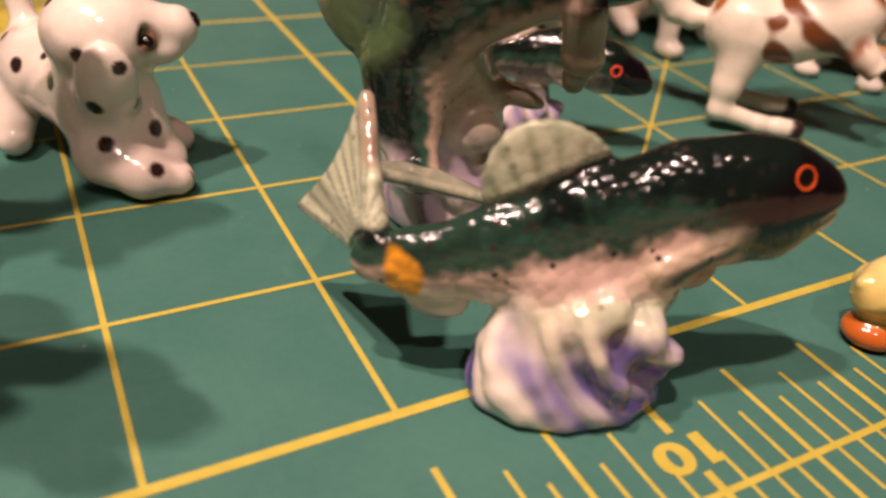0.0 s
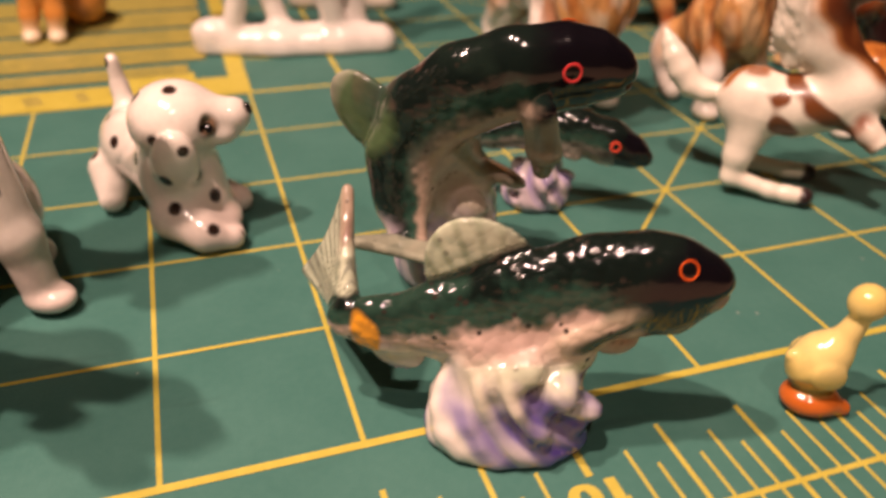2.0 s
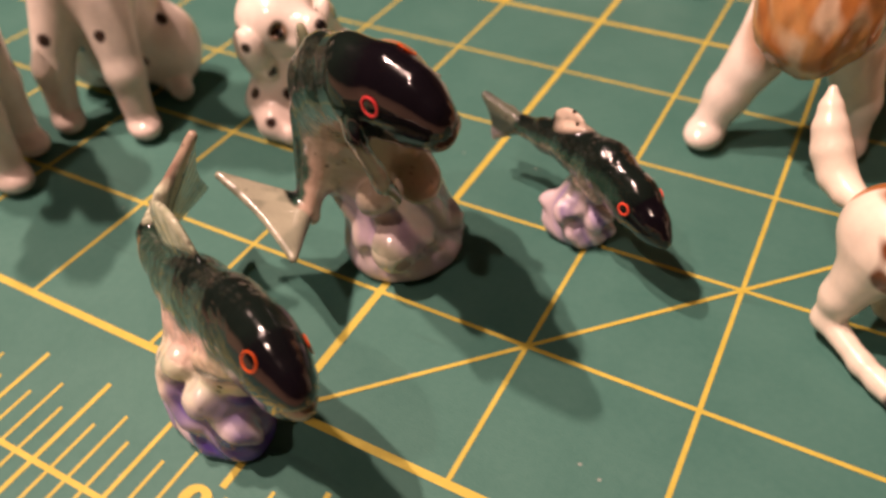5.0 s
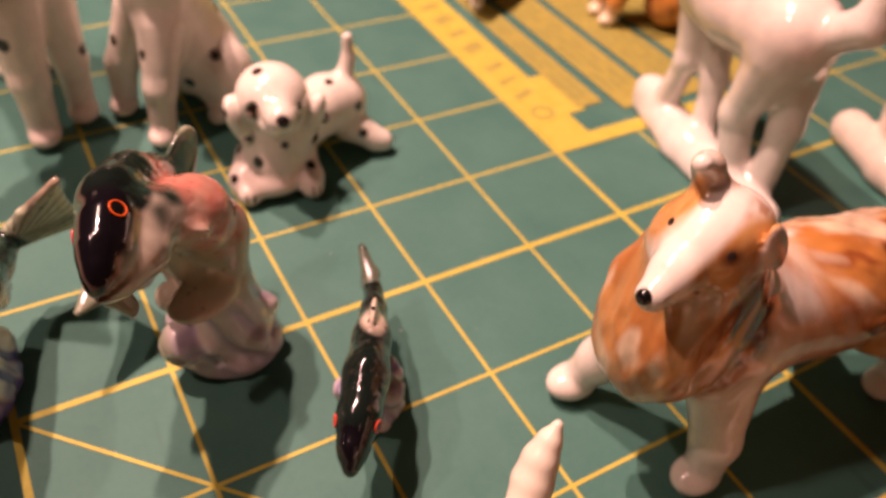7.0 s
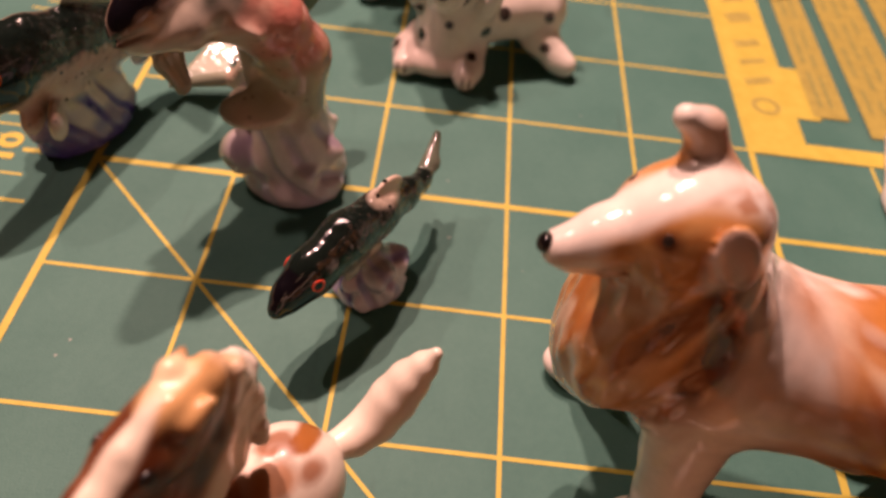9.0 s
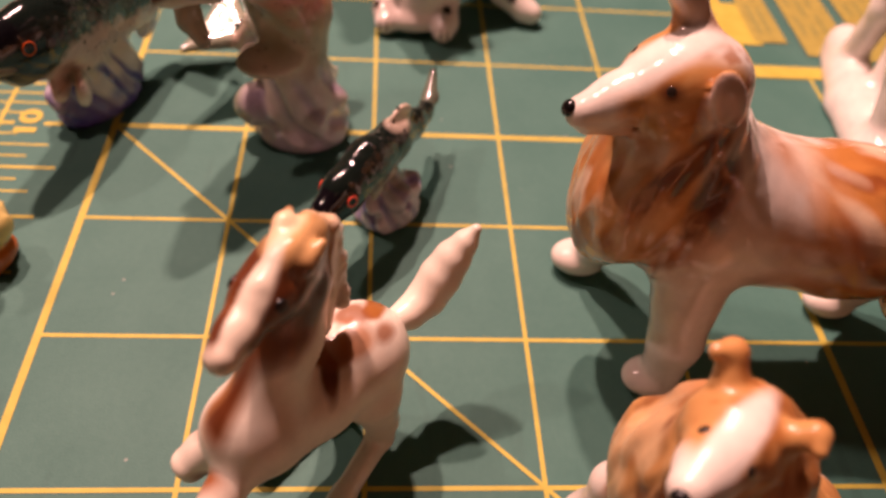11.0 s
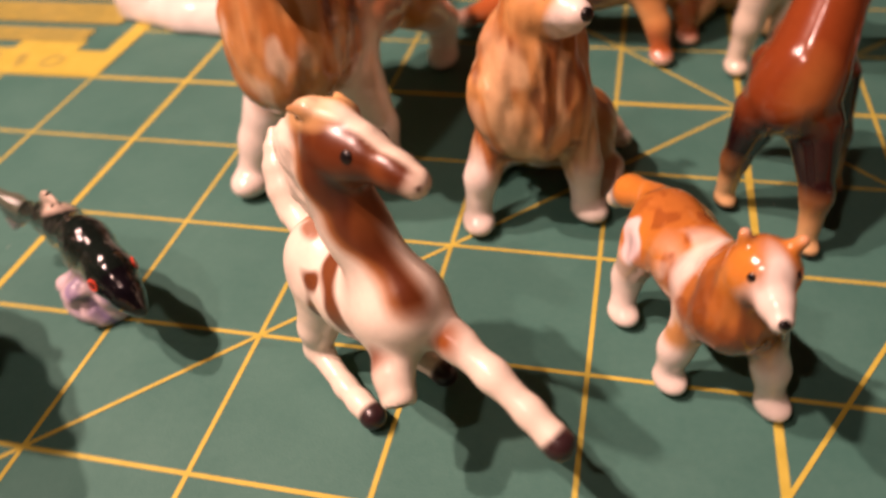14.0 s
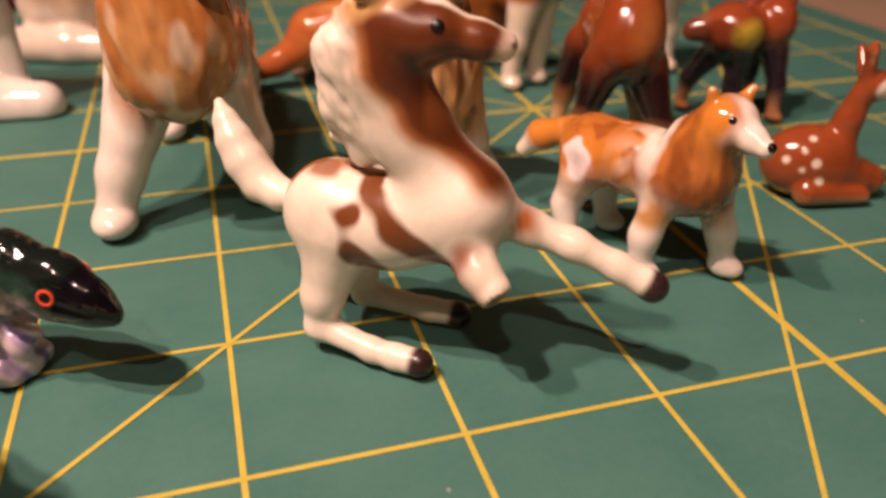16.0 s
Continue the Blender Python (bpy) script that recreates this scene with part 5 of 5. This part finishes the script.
f.blob((0.40, 0.15, 0.04), (6.1, 3.3, 1.1), (0.16, 0.2, 0.22), soft=0.8, amount=0.6)
z = f.V[:, 2] + (vnoise(f.V * 6, 4) - 0.5) * 0.12
f.lay(np.clip((0.98 + 0.1 * (f.V[:, 0] > 6.08) - z) / 0.28, 0, 1), (0.022, 0.008, 0.008))
f.lay(np.clip((0.52 - z) / 0.3, 0, 1), (0.50, 0.22, 0.07))
f.lay(np.clip((0.36 - z) / 0.22, 0, 1), (0.66, 0.42, 0.2))
f.lay(np.clip((0.07 - f.V[:, 2]) / 0.03, 0, 1), BLACK)
f.dome((6.32, 3.63, 2.05), 0.04, BLACK, 0.5)
f.done("calf_figurine", CHINA, "glossy chestnut china calf with dark legs and pale feet", "figurine")

# dark donkey
f = Clay(0.0165)
f.ball((7.5, 4.3, 0.82), (0.25, 0.26, 0.24), k=0.08)
f.tube((7.55, 4.3, 0.76, 0.2), (7.9, 4.42, 0.8, 0.2), k=0.08)
f.ball((7.92, 4.32, 0.86), (0.18, 0.24, 0.24), k=0.06)
f.tube((7.35, 4.35, 0.84, 0.14), (7.2, 4.42, 0.8, 0.1), k=0.05)
f.tube((8.02, 4.3, 1.05, 0.08), (8.1, 4.3, 1.28, 0.04), k=0.04)
f.tube((7.75, 4.4, 1.05, 0.08), (7.82, 4.42, 1.32, 0.05), k=0.04)
leg(f, (7.45, 4.42, 0.6), (7.34, 4.58, 0.32), (7.32, 4.63, 0.08), (0.13, 0.075, 0.055), 0.07, -60)
leg(f, (7.58, 4.25, 0.6), (7.55, 4.22, 0.32), (7.52, 4.2, 0.08), (0.13, 0.075, 0.055), 0.07, -60)
leg(f, (7.95, 4.25, 0.6), (7.97, 4.15, 0.32), (7.96, 4.12, 0.08), (0.13, 0.075, 0.055), 0.07, -60)
leg(f, (7.95, 4.5, 0.6), (8.0, 4.6, 0.32), (8.0, 4.6, 0.08), (0.13, 0.075, 0.055), 0.07, -60)
f.build()
f.coat((0.26, 0.055, 0.018))
z = f.V[:, 2] + (vnoise(f.V * 6, 4) - 0.5) * 0.12
f.lay(np.clip((0.74 - z) / 0.12, 0, 1), (0.02, 0.012, 0.018))
f.lay(np.clip((0.3 - z) / 0.15, 0, 1), (0.45, 0.18, 0.08))
f.blob((0.50, 0.36, 0.04), (7.5, 4.08, 0.82), (0.17, 0.12, 0.12), soft=0.5)
f.blob((0.22, 0.09, 0.06), (7.25, 4.4, 0.8), (0.14, 0.16, 0.14), soft=0.5)
f.lay(np.clip((0.06 - f.V[:, 2]) / 0.03, 0, 1), BLACK)
f.done("donkey_figurine", CHINA, "dark brown and black glossy china donkey", "figurine")

# spotted fawn, lying
f = Clay(0.0135)
f.ball((7.2, 2.76, 0.26), (0.34, 0.24, 0.27), (0, 0, -18), k=0.05)
f.tube((7.35, 2.7, 0.2, 0.2), (7.66, 2.62, 0.12, 0.12), k=0.06)
f.tube((7.1, 2.58, 0.1, 0.1), (7.5, 2.48, 0.07, 0.06), k=0.04)
f.tube((7.36, 2.7, 0.34, 0.14), (7.4, 2.68, 0.6, 0.09), (7.43, 2.66, 0.76, 0.085), k=0.06)
f.ball((7.5, 2.64, 0.84), (0.13, 0.11, 0.11), k=0.04)
f.tube((7.56, 2.62, 0.82, 0.08), (7.72, 2.58, 0.78, 0.045), k=0.03)
f.tube((7.42, 2.64, 0.92, 0.05), (7.38, 2.62, 1.1, 0.04), (7.38, 2.6, 1.16, 0.015), k=0.03)
f.tube((7.5, 2.76, 0.9, 0.05), (7.52, 2.86, 1.04, 0.03), k=0.03)
f.build()
f.coat((0.27, 0.06, 0.018))
f.lay(np.clip((0.14 + (vnoise(f.V * 7, 3) - 0.5) * 0.1 - f.V[:, 2]) / 0.1, 0, 1), (0.45, 0.24, 0.1))
for c in ((7.02, 2.6, 0.42), (7.1, 2.56, 0.33), (7.0, 2.56, 0.28), (7.1, 2.64, 0.5), (6.92, 2.66, 0.34), (7.14, 2.54, 0.2)):
    f.blob((0.75, 0.62, 0.5), c, 0.035, soft=0.3, wob=0.1)
f.blob((0.80, 0.7, 0.58), (7.54, 2.54, 0.84), (0.09, 0.06, 0.07), soft=0.3)
f.blob((0.5, 0.2, 0.1), (7.37, 2.57, 1.04), (0.03, 0.04, 0.08), soft=0.5)
f.dome((7.56, 2.53, 0.87), 0.02, BLACK, 0.4)
f.dome((7.75, 2.57, 0.79), 0.02, BLACK, 0.5)
f.done("fawn_figurine", CHINA, "glossy red-brown china fawn lying down, with white spots", "figurine")

# white and brown horse behind the calf
f = Clay(0.019)
f.tube((6.25, 5.75, 1.15, 0.32), (7.0, 5.85, 1.1, 0.33), (7.6, 5.9, 1.15, 0.31), k=0.12)
f.tube((6.15, 5.75, 1.3, 0.26), (5.95, 5.7, 1.8, 0.2), k=0.1)
f.tube((5.95, 5.68, 1.9, 0.18), (5.75, 5.45, 1.78, 0.11), k=0.06)
leg(f, (6.12, 5.62, 0.95), (6.02, 5.6, 0.45), (5.98, 5.62, 0.1), (0.2, 0.11, 0.09), 0.11, -80)
leg(f, (6.35, 5.8, 0.95), (6.33, 5.75, 0.45), (6.3, 5.75, 0.1), (0.2, 0.11, 0.09), 0.11, -80)
leg(f, (7.6, 5.75, 0.95), (7.8, 5.78, 0.45), (7.82, 5.78, 0.1), (0.22, 0.11, 0.09), 0.11, -80)
leg(f, (7.55, 6.05, 0.95), (7.6, 6.15, 0.45), (7.6, 6.15, 0.1), (0.22, 0.11, 0.09), 0.11, -80)
f.tube((7.85, 5.95, 1.2, 0.1), (8.05, 6.0, 0.7, 0.08), k=0.06)
f.build()
f.coat((0.74, 0.64, 0.52))
f.blob(RUST, (6.1, 5.6, 1.2), (0.4, 0.4, 0.4), soft=0.4, wob=0.6, freq=4, seed=2)
f.blob(CHESTNUT, (7.2, 5.7, 1.35), (0.5, 0.5, 0.3), soft=0.4, wob=0.5, freq=4, seed=3)
f.done("horse_figurine", CHINA, "white and brown china horse standing behind the calf", "figurine")

# red-brown dog, stretched out
f = Clay(0.018)
f.tube((4.15, 6.25, 0.5, 0.27), (4.7, 6.2, 0.62, 0.30), (5.2, 6.1, 0.75, 0.32), k=0.12)
f.tube((4.05, 6.2, 0.4, 0.2), (3.75, 6.2, 0.25, 0.12), (3.45, 6.25, 0.12, 0.09), k=0.08)
leg(f, (5.15, 5.98, 0.6), (5.3, 5.82, 0.3), (5.34, 5.76, 0.1), (0.17, 0.1, 0.085), 0.11, -70)
leg(f, (5.38, 6.15, 0.6), (5.53, 6.2, 0.3), (5.57, 6.18, 0.1), (0.17, 0.1, 0.085), 0.11, -70)
leg(f, (4.2, 6.5, 0.45), (4.1, 6.6, 0.25), (4.0, 6.6, 0.1), (0.2, 0.12, 0.1), 0.12, -70)
f.tube((5.25, 6.1, 0.95, 0.26), (5.5, 6.05, 1.3, 0.2), k=0.1)
f.ball((5.62, 6.02, 1.42), (0.24, 0.2, 0.19), k=0.06)
f.tube((5.72, 5.98, 1.4, 0.13), (5.95, 5.9, 1.34, 0.08), k=0.05)
f.ball((5.42, 5.84, 1.36), (0.09, 0.05, 0.16), (10, 0, 0), k=0.03)
f.ball((5.56, 6.24, 1.36), (0.09, 0.05, 0.16), (-10, 0, 0), k=0.03)
f.build()
f.coat((0.42, 0.11, 0.03))
f.blob(UMBER, (4.9, 6.0, 0.85), (0.5, 0.4, 0.3), soft=0.8, wob=0.4, freq=4, amount=0.7)
f.streaks(UMBER, (4.85, 6.05, 0.75), (0.9, 0.6, 0.5), (0.8, -0.2, -0.6), 5.0, amount=0.8, seed=91, cut=0.52)
f.streaks(TAN, (4.85, 6.0, 0.6), (1.0, 0.6, 0.5), (0.8, -0.2, -0.6), 6.0, amount=0.75, seed=93, cut=0.5)
f.blob(TAN, (5.25, 5.85, 0.55), (0.25, 0.25, 0.3), soft=0.6, wob=0.3, amount=0.7)
f.lay(np.clip((0.14 - f.V[:, 2]) / 0.08, 0, 1), (0.72, 0.5, 0.4))
f.blob((0.72, 0.5, 0.4), (3.45, 6.25, 0.12), 0.14, soft=0.6)
f.dome((6.02, 5.88, 1.36), 0.045, BLACK, 0.5)
f.done("dog_figurine", CHINA, "red-brown china dog with its hind leg stretched back", "figurine")

# cream and tan cat-like pup beyond it
f = Clay(0.02)
f.ball((6.1, 6.9, 0.5), (0.55, 0.4, 0.48), k=0.1)
f.ball((5.9, 6.75, 1.05), (0.3, 0.28, 0.28), k=0.08)
f.tube((5.7, 6.6, 0.2, 0.15), (5.6, 6.4, 0.1, 0.1), k=0.06)
f.tube((6.3, 6.55, 0.2, 0.15), (6.3, 6.35, 0.1, 0.1), k=0.06)
f.build()
f.coat((0.70, 0.45, 0.22))
f.blob(RUST, (6.1, 6.7, 0.6), (0.5, 0.4, 0.35), soft=0.5, wob=0.6, freq=4)
f.done("dog_figurine", CHINA, "cream and tan china pup at the back of the mat", "figurine")

# white horse on a long snowy base
f = Clay(0.019)
f.tube((-0.25, 6.38, 0.08, 0.2), (0.5, 6.2, 0.06, 0.24), (1.2, 6.1, 0.08, 0.24), (1.62, 6.02, 0.08, 0.2), k=0.1)
f.ball((-0.22, 6.36, 0.22), (0.24, 0.18, 0.16), k=0.08)
f.tube((-0.1, 6.35, 1.65, 0.36), (0.5, 6.3, 1.55, 0.37), (1.15, 6.2, 1.6, 0.38), k=0.12)
f.tube((0.05, 6.3, 1.4, 0.2), (0.12, 6.28, 0.8, 0.12), (-0.02, 6.3, 0.2, 0.12), k=0.08)
f.tube((0.1, 6.5, 1.4, 0.2), (0.4, 6.4, 0.7, 0.12), (0.55, 6.3, 0.2, 0.12), k=0.08)
f.tube((1.15, 6.1, 1.4, 0.26), (1.0, 6.08, 0.8, 0.15), (1.15, 6.1, 0.2, 0.14), k=0.08)
f.tube((1.2, 6.35, 1.4, 0.24), (1.35, 6.3, 0.8, 0.14), (1.4, 6.2, 0.2, 0.13), k=0.08)
f.tube((1.45, 6.2, 1.75, 0.16), (1.7, 6.2, 1.95, 0.15), (1.75, 6.2, 2.5, 0.12), k=0.08)
f.tube((-0.25, 6.4, 1.85, 0.26), (-0.55, 6.5, 2.4, 0.18), k=0.1)
f.tube((-0.55, 6.5, 2.5, 0.18), (-0.9, 6.45, 2.35, 0.11), k=0.06)
f.build()
f.coat((0.78, 0.72, 0.66))
f.blob((0.66, 0.52, 0.44), (0.7, 6.3, 1.5), (1.2, 0.6, 0.5), soft=0.9, wob=0.4, freq=3, amount=0.6)
f.done("horse_figurine", CHINA, "white china horse standing on a long snowy base", "figurine")

# cream collie, lying behind the white horse
f = Clay(0.02)
f.tube((1.05, 7.95, 0.14, 0.2), (1.7, 7.72, 0.14, 0.2), (2.1, 7.6, 0.14, 0.18), k=0.1)
f.ball((1.75, 8.1, 0.55), (0.55, 0.4, 0.5), k=0.1)
f.tube((1.6, 8.0, 0.8, 0.3), (1.5, 7.9, 1.2, 0.22), k=0.1)
f.ball((1.48, 7.85, 1.35), (0.25, 0.25, 0.23), k=0.06)
f.tube((1.5, 7.75, 1.33, 0.14), (1.55, 7.5, 1.27, 0.08), k=0.05)
f.build()
f.coat((0.76, 0.66, 0.56))
f.blob((0.58, 0.36, 0.18), (1.75, 8.1, 0.75), (0.55, 0.5, 0.4), soft=0.6, wob=0.4, freq=4)
f.dome((1.56, 7.42, 1.29), 0.05, BLACK, 0.5)
f.done("dog_figurine", CHINA, "cream and tan china collie lying on the mat", "figurine")

# tan pup on the printed panel
f = Clay(0.02)
f.tube((-2.0, 7.3, 0.75, 0.27), (-1.8, 7.8, 0.65, 0.3), k=0.1)
f.ball((-2.05, 7.15, 1.2), (0.27, 0.27, 0.25), k=0.08)
leg(f, (-2.12, 7.25, 0.6), (-2.18, 7.2, 0.3), (-2.2, 7.18, 0.1), (0.15, 0.1, 0.09), 0.11, -90)
leg(f, (-1.9, 7.25, 0.6), (-1.9, 7.15, 0.3), (-1.92, 7.12, 0.1), (0.15, 0.1, 0.09), 0.11, -90)
f.ball((-1.65, 7.8, 0.32), (0.3, 0.35, 0.32), k=0.08)
f.build()
f.coat((0.60, 0.24, 0.05))
f.streaks(UMBER, (-1.7, 7.7, 0.5), (0.6, 0.6, 0.6), (0, 0.3, -1), 6.0, amount=0.6)
f.lay(np.clip((0.3 - f.V[:, 2]) / 0.2, 0, 1) * (f.V[:, 1] < 7.4), CREAM)
f.done("dog_figurine", CHINA, "tan china pup with cream feet on the printed panel", "figurine")

# dalmatian pup lying at the left of the panel
f = Clay(0.02)
f.ball((-3.0, 5.9, 0.42), (0.3, 0.3, 0.28), k=0.08)
f.tube((-2.9, 5.8, 0.4, 0.18), (-2.7, 5.65, 0.38, 0.12), k=0.06)
f.tube((-3.1, 6.1, 0.3, 0.3), (-3.5, 6.6, 0.35, 0.32), k=0.1)
f.tube((-3.0, 5.85, 0.12, 0.12), (-2.8, 5.75, 0.08, 0.08), k=0.05)
f.build()
f.coat(WHITE)
f.spots((0.03, 0.016, 0.012), 16, 0.035, 0.055, 0.26, 3, 0.2)
f.dome((-2.6, 5.6, 0.42), 0.05, BLACK, 0.5)
f.done("dog_figurine", CHINA, "white china dalmatian pup lying on the yellow print", "figurine")

# folded red cloth at the back of the mat
bm = bmesh.new()
for i, (z0, z1, g) in enumerate(((0.0, 0.5, 0.0), (0.5, 0.95, 0.12), (0.95, 1.45, -0.05))):
    box(bm, (-0.7 + g) * U, (10.2 + g * 0.5) * U, z0 * U + 0.0004, (2.6 + g) * U, 12.4 * U, z1 * U + 0.0004, 0.0045)
cloth = part("folded_cloth", bm, MAT_RED, None)
tagged(cloth, "dark red folded cloth lying on the green mat", "cloth")
